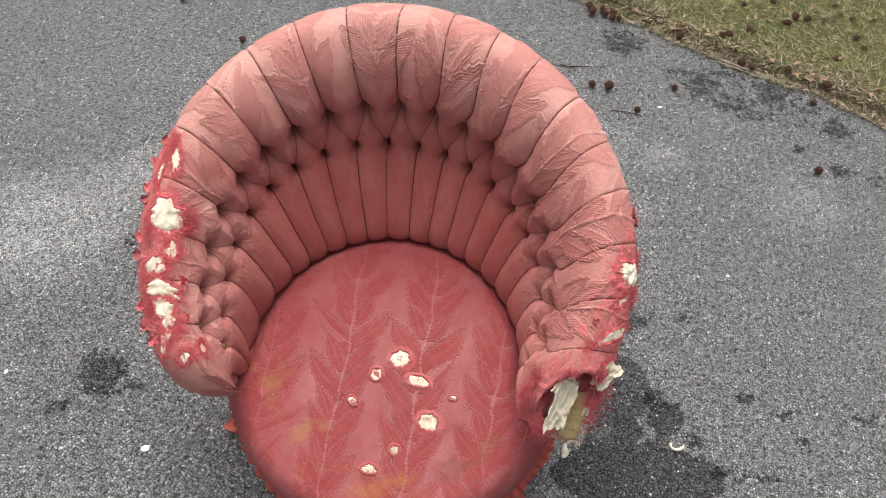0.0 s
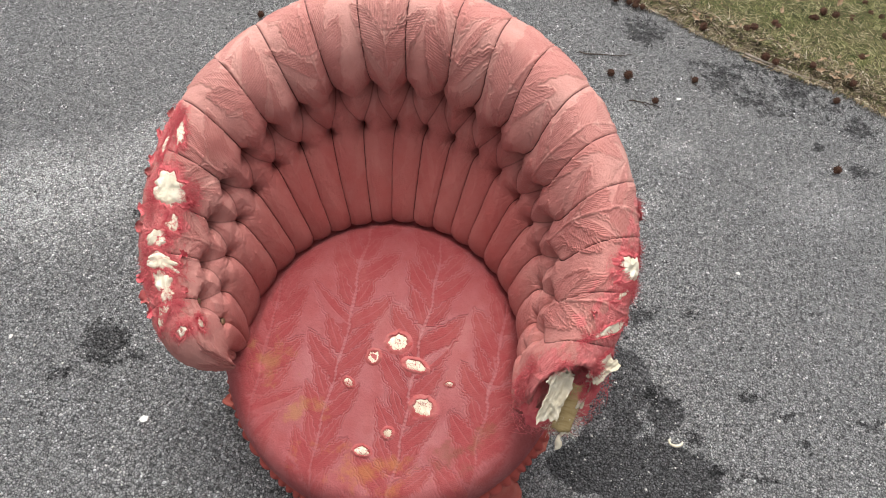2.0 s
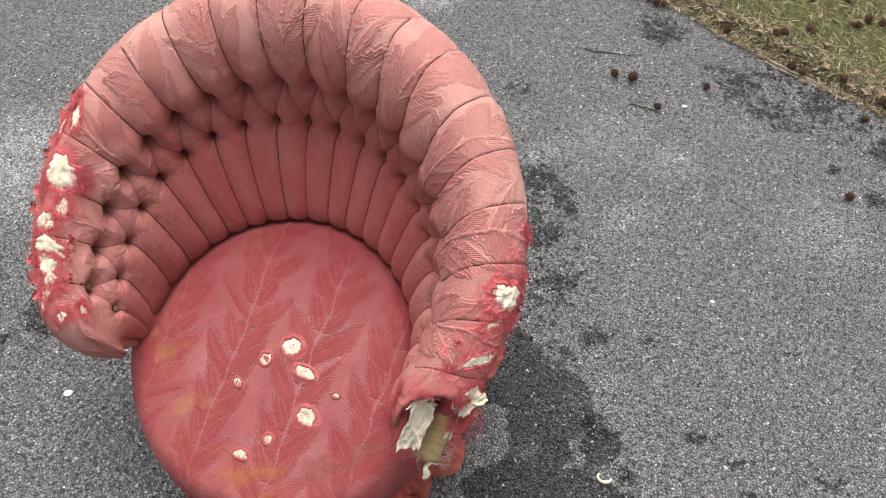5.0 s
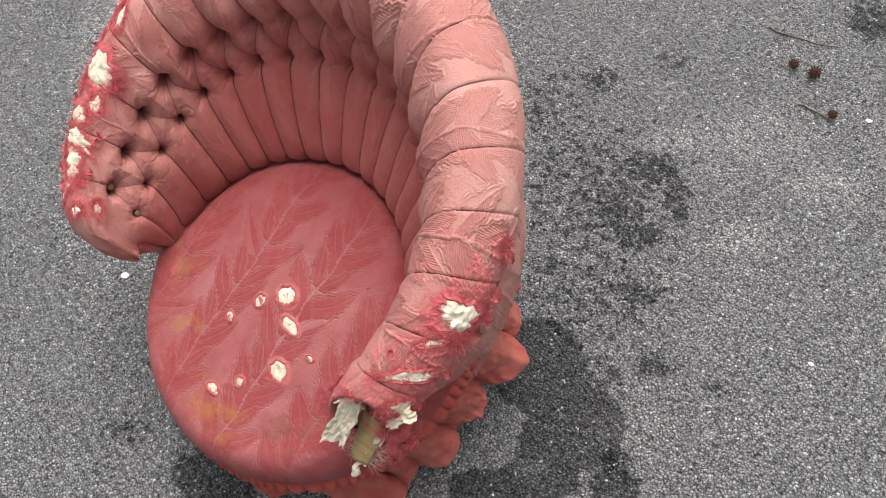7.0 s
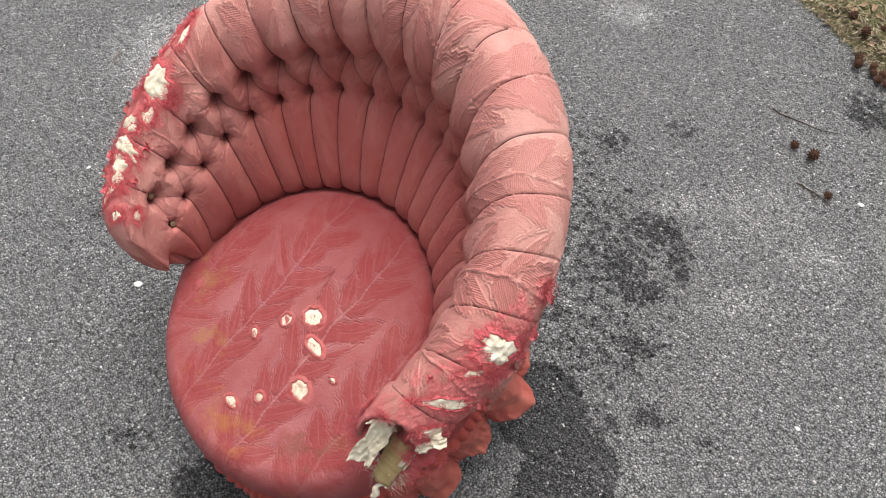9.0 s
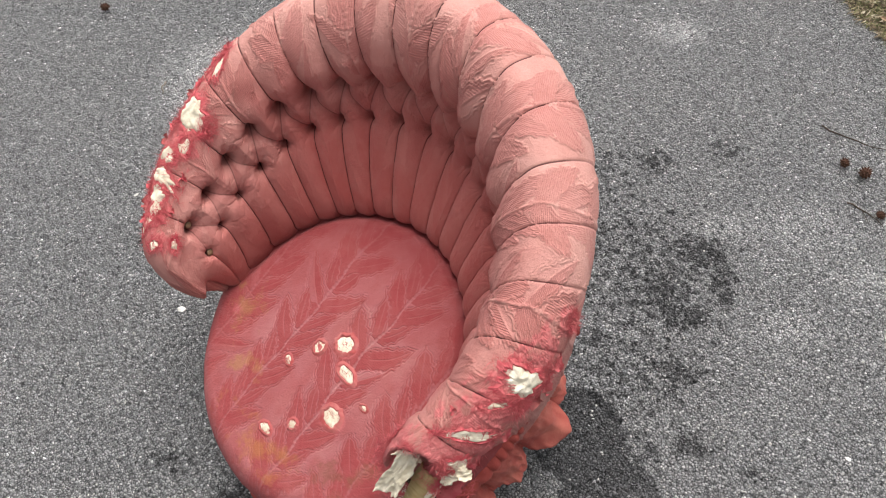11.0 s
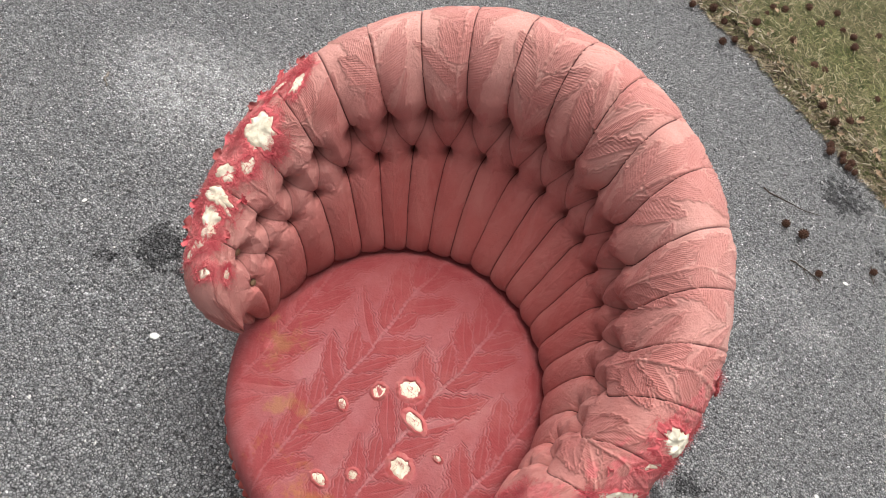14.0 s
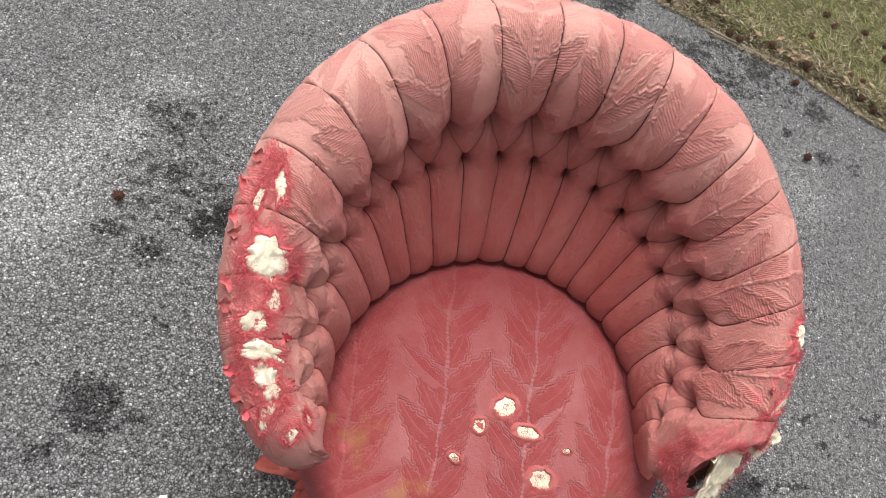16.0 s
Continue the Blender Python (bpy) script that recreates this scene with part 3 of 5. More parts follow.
# the torn end of one arm: middle, outward way, long way down the opening, way across
HOLE_C = np.array([0.325, -0.132, 0.114])
HOLE_N = np.array([0.25, -0.60, 0.76])
HOLE_N /= np.linalg.norm(HOLE_N)
HOLE_L = np.array([-0.28, -0.70, -0.66])
HOLE_L -= HOLE_N * (HOLE_L @ HOLE_N)
HOLE_L /= np.linalg.norm(HOLE_L)
HOLE_S = np.cross(HOLE_L, HOLE_N)
HOLE_S *= np.sign(HOLE_S[0])

# worn red nap round the tears: pleat, row, half length along the roll, half width across it
NAP = ((-6.8, 2.36, 0.046, 0.052), (-7.4, 2.33, 0.036, 0.046), (-8.1, 2.38, 0.050, 0.055), (-8.8, 2.40, 0.050, 0.056), (-9.3, 2.42, 0.030, 0.050), (-9.75, 2.20, 0.028, 0.034),
       (-5.6, 2.44, 0.030, 0.030), (-6.0, 2.46, 0.034, 0.034), (6.45, 2.68, 0.020, 0.032), (7.3, 2.63, 0.042, 0.055), (8.1, 2.55, 0.044, 0.045), (8.7, 2.58, 0.036, 0.060),
       (9.3, 2.57, 0.040, 0.050), (9.9, 2.30, 0.040, 0.060), (10.3, 2.22, 0.040, 0.050))


def build_back():
    end = CAP - CAP * (1 - np.sin(np.linspace(0.02, np.pi / 2, 60)))
    U = np.concatenate([(U_LEFT - end)[::-1], np.arange(U_LEFT, U_RIGHT + 0.001, 0.0172), U_RIGHT + end])
    V = np.concatenate([np.linspace(-0.45, 1, 100, endpoint=False), np.linspace(1, 2, 48, endpoint=False), np.linspace(2, 3, 240, endpoint=False), np.linspace(3, 4, 30)])
    P = back_surface(U, V)
    d = P - HOLE_C
    inside = smooth(1.10, 0.80, np.hypot((d @ HOLE_L + 0.008) / 0.062, (d @ HOLE_S - 0.004) / 0.042)) * smooth(0.10, 0.08, np.abs(d @ HOLE_N))
    P = P - HOLE_N * (np.maximum(d @ HOLE_N + 0.026, 0) * inside)[..., None]     # the torn-open end of one arm
    y = np.where(V < 1, V * 0.15, np.where(V < 2, 0.15 + (V - 1) * 0.078, 0.228 + (V - 2) * 0.34))
    cu, cv = U[None, :] * 0.075 + 0 * V[:, None] + 0.104, y[:, None] + 0 * U[None, :] + 0.049
    leaf, cord, rib, phase = damask(cu, cv, 4)
    wall = np.interp(V, [1.0, 2.02, 2.25], [0.30, 0.40, 1.0])[:, None]      # the weave is pressed flat below the roll
    worn = 0.6 + 0.4 * smooth(-0.35, 0.3, fnoise(cu * 12, cv * 12, 44, 2))
    mott = 0.10 * fnoise(cu * 70, cv * 70, 7, 3) + 0.12 * fnoise(cu * 9, cv * 9, 70, 2)
    tone = np.clip(0.5 + (0.42 * leaf - 0.30 - 0.26 * cord * worn + mott) * np.interp(V, [1.0, 2.02, 2.2], [0.5, 0.7, 1.15])[:, None] + 0.1, 0, 1.2)
    rel, rib = (0.0025 * cord * worn + 0.0004 * leaf) * wall, 0.7 * rib * wall * worn
    # bleached cloth; padding between the buttons is also painted paler against its shade
    fade_light = np.interp(V, [-0.5, 0.6, 1.5, 2.1, 2.4, 3, 4], [0.0, 0.12, 0.34, 0.42, 0.86, 1.0, 0.95])[:, None] * (1 - 0.48 * smooth(3.5, 8.5, np.abs(U)))[None, :]
    fade_light = np.maximum(fade_light, 0.62 * smooth(-3.5, -6.5, U)[None, :] * np.interp(V, [0.3, 1.2, 2.2], [0.2, 0.9, 1.0])[:, None])
    fade_light = np.maximum(fade_light, 0.50 * smooth(3.5, 6.5, U)[None, :] * np.interp(V, [0.3, 1.2, 2.2], [0.2, 0.9, 1.0])[:, None])
    nap = np.zeros_like(tone)
    wob = fnoise(cu * 60, cv * 60, 91, 3)
    for u0, v0, su, sv in NAP:
        dd = np.hypot((U[None, :] - u0) * 0.076 / su, (V[:, None] - v0 - (0.045 if u0 < 0 else 0)) * 0.29 / sv)
        nap = np.maximum(nap, smooth(1.0, 0.72, dd + 0.75 * wob))
    rel = rel + nap * 0.0012 * fnoise(cu * 260, cv * 260, 55, 2)
    _, _, _, d, slid = tuft(U[None, :] + 0 * V[:, None], V[:, None] + 0 * U[None, :])
    vv = V[:, None] + 0 * U[None, :]
    # rows 1 to 2 carry the painted dark lines of the diagonal creases
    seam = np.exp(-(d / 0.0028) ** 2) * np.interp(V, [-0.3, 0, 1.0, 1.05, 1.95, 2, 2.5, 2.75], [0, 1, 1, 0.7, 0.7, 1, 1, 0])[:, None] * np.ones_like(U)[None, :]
    line_off = np.where(vv >= 2, np.sin(np.pi * slid) / np.pi, np.where(vv <= 1, np.cos(np.pi * slid) / np.pi, 0.45 * d / PLEAT))
    return sheet("backrest", P, rel, tone, fade_light, seam, nap, rib, M_BACK, chair, phase=phase, line_off=line_off), U, V, P


back, BACK_U, BACK_V, BACK_P = build_back()
BACK_N = np.cross(np.gradient(BACK_P, axis=1), np.gradient(BACK_P, axis=0))
BACK_N /= np.linalg.norm(BACK_N, axis=2, keepdims=True) + 1e-12


def on_back(u, v):
    """Points and normals of the padded back at pleats u and rows v."""
    fu = np.clip(np.interp(u, BACK_U, np.arange(len(BACK_U))), 0, len(BACK_U) - 1.001)
    fv = np.clip(np.interp(v, BACK_V, np.arange(len(BACK_V))), 0, len(BACK_V) - 1.001)
    iu, iv = fu.astype(int), fv.astype(int)
    tu, tv = (fu - iu)[..., None], (fv - iv)[..., None]
    out = []
    for A in (BACK_P, BACK_N):
        out.append((A[iv, iu] * (1 - tu) + A[iv, iu + 1] * tu) * (1 - tv) + (A[iv + 1, iu] * (1 - tu) + A[iv + 1, iu + 1] * tu) * tv)
    return out

SEAT_X, SEAT_Y, SEAT_R = 0.025, -0.065, 0.288


def seat_height(x, y):
    """Crowned top of the seat with its rolled edge."""
    d = np.hypot(x - SEAT_X, y - SEAT_Y)
    top = 0.010 - 0.22 * d * d + 0.004 * fnoise(x * 9, y * 9, 12, 2) - 0.016 * smooth(0.216, 0.240, np.hypot(x - 0.015, y + 0.09)) * smooth(-0.16, -0.06, y)
    return top


# holes in the seat: x, y, half width, half depth, turn
SEAT_HOLES = ((0.046, -0.078, 0.017, 0.016, 10), (0.010, -0.110, 0.0105, 0.011, 0), (0.083, -0.111, 0.019, 0.010, -8), (-0.022, -0.161, 0.0095, 0.006, -30),
              (0.111, -0.176, 0.019, 0.015, -15), (0.146, -0.130, 0.007, 0.004, 0), (0.063, -0.229, 0.008, 0.008, 20), (0.026, -0.266, 0.013, 0.008, 0))


def build_seat():
    n_a, n_r = 1300, 230
    ang = np.linspace(0, 2 * np.pi, n_a, endpoint=False)
    # rows: top from the middle to the edge, then the rounded rim and the box side
    rad = np.concatenate([np.linspace(0.0005, SEAT_R - 0.03, n_r, endpoint=False)])
    rows = [np.stack([SEAT_X + r * np.sin(ang), SEAT_Y + r * np.cos(ang), seat_height(SEAT_X + r * np.sin(ang), SEAT_Y + r * np.cos(ang))], -1) for r in rad]
    for q in np.linspace(0, np.pi / 2 * 1.1, 22):
        r = SEAT_R - 0.03 + 0.047 * np.sin(q)
        x, y = SEAT_X + r * np.sin(ang), SEAT_Y + r * np.cos(ang)
        rows.append(np.stack([x, y, seat_height(SEAT_X + (SEAT_R - 0.03) * np.sin(ang), SEAT_Y + (SEAT_R - 0.03) * np.cos(ang)) - 0.060 * (1 - np.cos(q))], -1))
    for q in np.linspace(0.1, 1, 6):
        r = SEAT_R + 0.014 - 0.012 * q
        rows.append(np.stack([SEAT_X + r * np.sin(ang), SEAT_Y + r * np.cos(ang), 0 * ang - 0.082 - 0.022 * q], -1))
    P = np.array(rows)
    leaf, cord, rib, phase = damask(P[..., 0] + 0.051 + 0.5 * CLOTH_W + 0.008 * fnoise(P[..., 0] * 12, P[..., 1] * 12, 36, 2), P[..., 1] + 0.064 + 0.008 * fnoise(P[..., 0] * 12, P[..., 1] * 12, 37, 2), 11, 0.1)
    # the back of the seat is rubbed and dirty, the weave shows most in the middle
    worn = smooth(0.27, 0.12, np.hypot(P[..., 0] - 0.04, P[..., 1] + 0.13)) * (0.7 + 0.3 * smooth(-0.3, 0.2, fnoise(P[..., 0] * 14, P[..., 1] * 14, 18, 2)))
    grain = fnoise(P[..., 0] * 70, P[..., 1] * 70, 15, 2)
    satin = smooth(-0.05, 0.30, fnoise(P[..., 0] * 20, P[..., 1] * 20, 19, 2))
    tone = np.clip(0.94 + 0.10 * grain - (0.22 + 0.78 * worn) * ((0.44 + 0.20 * satin) * (1 - leaf) + (0.40 + 0.40 * leaf) * cord), 0, 1)
    rel, rib = (0.0021 * cord + 0.0003 * leaf) * (0.4 + 0.6 * worn), rib * (0.08 + 0.14 * worn)
    wob = fnoise(P[..., 0] * 70, P[..., 1] * 70, 93, 3)
    nap = np.zeros_like(tone)
    for x0, y0, a, b, _ in SEAT_HOLES:
        nap = np.maximum(nap, 0.75 * smooth(1.6, 1.0, np.hypot((P[..., 0] - x0) / a, (P[..., 1] - y0) / b) + 0.3 * wob))
    nap = np.maximum(nap, 0.45 * smooth(1.0, 0.3, np.hypot((P[..., 0] + 0.182) / 0.014, (P[..., 1] + 0.164) / 0.02) + 0.5 * wob))
    nap[P[..., 2] < -0.02] = 0
    return sheet("seat_cushion", P[:, ::-1], (rel + 0.0006 * nap * wob)[:, ::-1], tone[:, ::-1], 0 * tone, 0 * tone, nap[:, ::-1], rib[:, ::-1], M_SEAT, chair, "round red-pink damask seat cushion with holes", True, phase[:, ::-1], 0 * tone + 1)


seat = build_seat()


SKIRT_FLARE = radians(239 - 180)   # one fold pushed out beside the front


def build_skirt():
    n_a, folds = 1500, 22
    base = np.linspace(0, 2 * np.pi, n_a, endpoint=False)
    q = np.linspace(0, 1, 40)[:, None]
    ph = base * folds + 1.5 * np.sin(base * 3) + 1.3 * np.sin(base * 5 + 1)
    which = np.floor(ph / (2 * np.pi))
    big = 0.40 + 0.75 * hash2(which % folds, which * 0 + 3, 2)
    lean = 0.5 * (hash2(which % folds, which * 0 + 8, 4) - 0.5)
    tri = 1 - 2 * np.abs(ph / (2 * np.pi) - which - 0.5)
    lobe = 0.35 * (0.5 - 0.5 * np.cos(ph)) ** 1.2 + 0.65 * tri ** 1.25       # folds with a creased ridge
    # folds swell past their roots, so that each one overhangs its neighbour
    ang = base - 0.10 * q ** 0.8 * np.sin(ph) * big + lean * 0.22 * q * lobe
    flare = np.exp(-((np.mod(base - SKIRT_FLARE, 2 * np.pi) - np.pi) / 0.21) ** 2)
    r = 0.288 + 0.002 * np.sin(base * 90) * np.exp(-q * 8) - 0.030 * q + 0.084 * q ** 1.2 * lobe * big * (1 - 0.35 * np.exp(-((base - 2.3) / 0.5) ** 2) - 0.6 * np.exp(-((base - 4.4) / 0.7) ** 2)) + 0.112 * flare * q ** 1.5 * (0.75 + 0.25 * np.sin(base * 70)) + 0.060 * q * np.exp(-((base - 3.35) / 0.40) ** 2) + 0.060 * q * np.exp(-((base - 2.55) / 0.38) ** 2) + 0.012 * q * fnoise(base * 16, q * 4 + 0 * base, 33, 3) + 0.0035 * q * (1 - np.abs(fnoise(base * 30 + q * 3, q * 5 - base * 4, 39, 2)) * 2)
    r = r + 0.005 * np.exp(-((q - 0.93) / 0.05) ** 2) - 0.006 * smooth(0.95, 1.0, q)         # rolled hem
    h = -0.090 - (0.200 + 0.015 * lobe - 0.02 * np.sin(base)) * q + 0.01 * flare * q + 0.016 * q * fnoise(base * 11, 0 * base + 2.2, 35, 2)
    x, y = SEAT_X + r * np.sin(ang), SEAT_Y + 0.01 + r * np.cos(ang)
    P = np.stack([x, y, h + 0 * r], -1)
    # cloth that reaches the ground lies on it
    M = np.array(CHAIR)
    W = P @ M[:3, :3].T + M[:3, 3]
    low = np.maximum(0.006 - W[..., 2], 0)
    W[..., 2] = np.maximum(W[..., 2], 0.006 + 0.004 * (1 + np.sin(ang * 23))  * np.minimum(low * 10, 1))
    P = (W - M[:3, 3]) @ M[:3, :3]
    streak = fnoise(base * 60 + 0 * q, q * 7 + 0 * base, 61, 3)
    # worn streaks, plus lit fold ridges and shaded valleys painted into the colour
    fade_light = np.clip(0.05 + 0.60 * lobe * q ** 0.5 + 0.55 * streak, 0, 1)
    tone = np.clip(0.9 + 0.8 * fnoise(base * 25 + 0 * q, q * 12 + 0 * base, 63, 3), 0, 2)
    rel = 0.0045 * fnoise(base * 30 + q * 4, q * 9 + 0 * base, 65, 3)
    return sheet("skirt", P[:, ::-1], rel[:, ::-1] * 0.5, tone[:, ::-1] * 0.5, fade_light[:, ::-1], 0 * fade_light, 0 * fade_light, 0 * fade_light, M_SKIRT, chair, "ruffled orange-pink skirt with overhanging folds", True)


build_skirt()


def build_base():
    """Plain drum under the seat that carries the chair, down to the ground."""
    ang = np.linspace(0, 2 * np.pi, 96, endpoint=False)
    rows = []
    for r, h in ((0.01, -0.07), (0.20, -0.07), (0.215, -0.09), (0.215, -0.20), (0.212, -0.45), (0.01, -0.46)):
        rows.append(np.stack([SEAT_X + r * np.sin(ang), SEAT_Y + r * np.cos(ang), 0 * ang + h], -1))
    M = np.array(CHAIR)
    W = np.array(rows) @ M[:3, :3].T + M[:3, 3]
    W[..., 2] = np.maximum(W[..., 2], 0.001)
    return sheet("base", ((W - M[:3, 3]) @ M[:3, :3])[:, ::-1], material=M_CORE, parent=chair, label="dark base behind the skirt", close=True)


build_base()


def build_ruffle():
    """Gathered band under the seat's rim."""
    ang = np.linspace(0, 2 * np.pi, 1400, endpoint=False)
    q = np.linspace(0, 1, 12)[:, None]
    g = np.abs(np.sin(ang * 46 + 2 * np.sin(ang * 9))) ** 0.6
    r = 0.302 + 0.010 * np.sin(np.pi * q) * (0.4 + 0.9 * g) + 0.006 * q
    P = np.stack([SEAT_X + r * np.sin(ang), SEAT_Y + r * np.cos(ang), -0.074 - 0.036 * q + 0.004 * g * np.sin(np.pi * q)], -1)
    tone = np.full(P.shape[:2], 0.6)
    return sheet("ruffle", P[:, ::-1], None, tone, 0 * tone, 0 * tone, 0 * tone, 0 * tone, M_SKIRT, chair, "gathered red ruffle below the seat", True)


build_ruffle()


def on_seat(x, y):
    p = np.stack([x, y, seat_height(x, y)], -1)
    return p, np.broadcast_to(np.array([0.0, 0.0, 1.0]), p.shape)


def place_back(u0, v0, rot):
    c, s = math.cos(radians(rot)), math.sin(radians(rot))
    return lambda p, q: on_back(u0 + (p * c - q * s) / 0.072, v0 + (p * s + q * c) / 0.30)


def place_seat(x0, y0, rot):
    c, s = math.cos(radians(rot)), math.sin(radians(rot))
    return lambda p, q: on_seat(x0 + p * c - q * s, y0 + p * s + q * c)


def ragged(th, seed, rough=1.0):
    """Uneven outline of a tear, about 1."""
    c, s = np.cos(th), np.sin(th)
    return 1 + rough * (0.28 * vnoise(c * 2 + seed, s * 2, seed) + 0.22 * vnoise(c * 5, s * 5 + seed, seed + 3) + 0.08 * vnoise(c * 13, s * 13 + seed, seed + 5))


def lump(name, where, su, sv, height, material, seed, parent, label="", crumple=0.5, lift=0.0, rough=1.0):
    """A crumpled cushion of stuffing with a ragged outline that lies on a surface."""
    rings, spokes = 18, 72
    th = np.linspace(0, 2 * np.pi, spokes, endpoint=False)
    f = np.linspace(0.02, 1, rings)[:, None]
    edge = ragged(th, seed, rough)
    p, q = su * f * edge * np.cos(th), sv * f * edge * np.sin(th)
    P, N = where(p, q)
    rid = 1 - np.abs(fnoise(p * 52 + seed + 0.3 * np.sin(q * 90), q * 52, seed + 7, 2)) * 2.6 + 0.25 * fnoise(p * 210, q * 210, seed + 8, 2)
    h = height * 0.6 * (1 - f ** 4) + crumple * height * 0.7 * rid * (1 - f ** 10) + lift - 0.0012
    P = P + N * h[..., None]
    ob = sheet(name, P, None, None, None, None, None, None, material, parent, label, True)
    return ob


def frayed(where, su, sv, seed, parent, strands=90, length=0.016, band=0.2, name="torn_edge", material=None, tall=1.0, rough=1.0):
    """The torn rim of the cloth round a hole, curled up, with loose threads."""
    rng = np.random.default_rng(seed)
    spokes = 72
    th = np.linspace(0, 2 * np.pi, spokes, endpoint=False)
    edge = ragged(th, seed, rough)
    jag = rng.uniform(0.4, 1.6, spokes)
    rows = []
    for i, (f, h) in enumerate(((0.86, 0.0010), (0.97, 0.0030), (1.05, 0.0026), (1.05 + band, -0.0008))):
        k = f if i in (1, 2) else (f - 0.10 * (jag - 1) if i == 0 else f + 0.6 * band * (jag - 1))
        p, q = su * k * edge * np.cos(th), sv * k * edge * np.sin(th)
        P, N = where(p, q)
        rows.append(P + N * (h * tall * (0.6 + 0.4 * jag) if h > 0 else h + 0 * jag)[:, None])
    rows = np.array(rows)
    tuft_only = name == "torn_tuft"
    verts = [] if tuft_only else rows.reshape(-1, 3).tolist()
    faces = []
    for i in range(0 if tuft_only else 3):
        for k in range(spokes):
            a, b = i * spokes + k, i * spokes + (k + 1) % spokes
            faces.append((a, b, b + spokes, a + spokes))
    t0 = rng.uniform(0, 2 * np.pi, strands)
    f0 = rng.uniform(0.0, 1.2, strands) ** 0.7 if tuft_only else rng.uniform(0.85, 1.55, strands)
    e0 = np.interp(t0, th, edge)
    p, q = su * f0 * e0 * np.cos(t0), sv * f0 * e0 * np.sin(t0)
    P, N = where(p, q)
    P2, _ = where(p * 1.02 + 0.0006 * np.cos(t0), q * 1.02 + 0.0006 * np.sin(t0))
    for i in range(strands):
        n = Vector(N[i])
        out = (Vector(P2[i]) - Vector(P[i])).normalized()
        tan = n.cross(out)
        d = (out * rng.uniform(-0.4, 1.0) + tan * rng.uniform(-1, 1) + n * rng.choice((0.05, 0.15, 0.3, 0.7))).normalized()
        cur = tan * rng.uniform(-1.3, 1.3) + out * rng.uniform(-0.9, 0.5) - n * rng.uniform(0.0, 0.4)
        ln, w = length * rng.uniform(0.4, 1.3), rng.uniform(0.0002, 0.0005)
        side = d.cross(n).normalized() * w
        b = len(verts)
        for t in (0, 0.35, 0.7, 1.0):
            c = Vector(P[i]) + n * 0.002 + d * ln * t + cur * ln * t * t * 0.8
            k = 1 - 0.75 * t
            verts += [tuple(c - side * k), tuple(c + side * k)]
        for k in range(3):
            faces.append((b + 2 * k, b + 2 * k + 1, b + 2 * k + 3, b + 2 * k + 2))
    return pydata(name, verts, faces, material or M_FRAY, parent, "frayed red threads of the torn cloth", False)


# tears on the arms: pleat, row, half length, half width, turn, height of the stuffing
TEARS = ((-6.82, 2.36, 0.026, 0.031, 0, 0.006), (-7.44, 2.30, 0.013, 0.015, 30, 0.004), (-7.82, 2.39, 0.012, 0.028, 15, 0.006), (-8.28, 2.37, 0.014, 0.037, -12, 0.007),
         (-8.80, 2.39, 0.028, 0.024, 0, 0.007), (-9.34, 2.45, 0.010, 0.032, 35, 0.004), (-9.72, 2.14, 0.014, 0.011, 0, 0.004), (-9.86, 2.37, 0.008, 0.020, 10, 0.004),
         (-5.72, 2.385, 0.020, 0.009, 30, 0.004), (-6.02, 2.46, 0.016, 0.007, 0, 0.004),
         (7.58, 2.59, 0.018, 0.036, 8, 0.007), (8.05, 2.56, 0.005, 0.018, 35, 0.004), (8.72, 2.56, 0.007, 0.044, 30, 0.005), (9.2, 2.66, 0.012, 0.024, 30, 0.005))
for i, (u0, v0, su, sv, rot, tall) in enumerate(TEARS):
    lump("stuffing", place_back(u0, v0, rot), su * 1.04, sv * 1.04, tall, M_BATTING, 20 + i, back, "cream cotton stuffing bulging from a tear", 0.6, rough=0.95)
    frayed(place_back(u0, v0, rot), su * 1.04, sv * 1.04, 20 + i, back, strands=int(180 + 5000 * (su + sv)), length=0.010, band=0.30, rough=0.95)


def build_flap(u0, v0, rot, long, wide, lift, seed):
    """A curled shred of torn cloth that stands off the arm."""
    where = place_back(u0, v0, rot)
    t = np.linspace(0, 1, 9)[:, None]
    c = np.linspace(-1, 1, 7)[None, :]
    w = wide * (1 - 0.75 * t ** 1.5) * (1 + 0.8 * vnoise(t * 7 + seed, c * 3, seed))
    P, N = where(long * t * (0.75 + 0.25 * np.cos(c * 2)), w * c + 0.25 * long * t * t * math.sin(seed * 1.7))
    h = lift * (t ** 1.3 - 0.25 * t ** 3) + 0.35 * wide * c * c * t + 0.0012 * vnoise(t * 6, c * 3 + seed, seed + 3) - 0.001 * (1 - t)
    return sheet("torn_flap", P + N * h[..., None], material=M_FRAY if seed % 3 else M_RIM, parent=back, label="curled red shred of torn cloth")


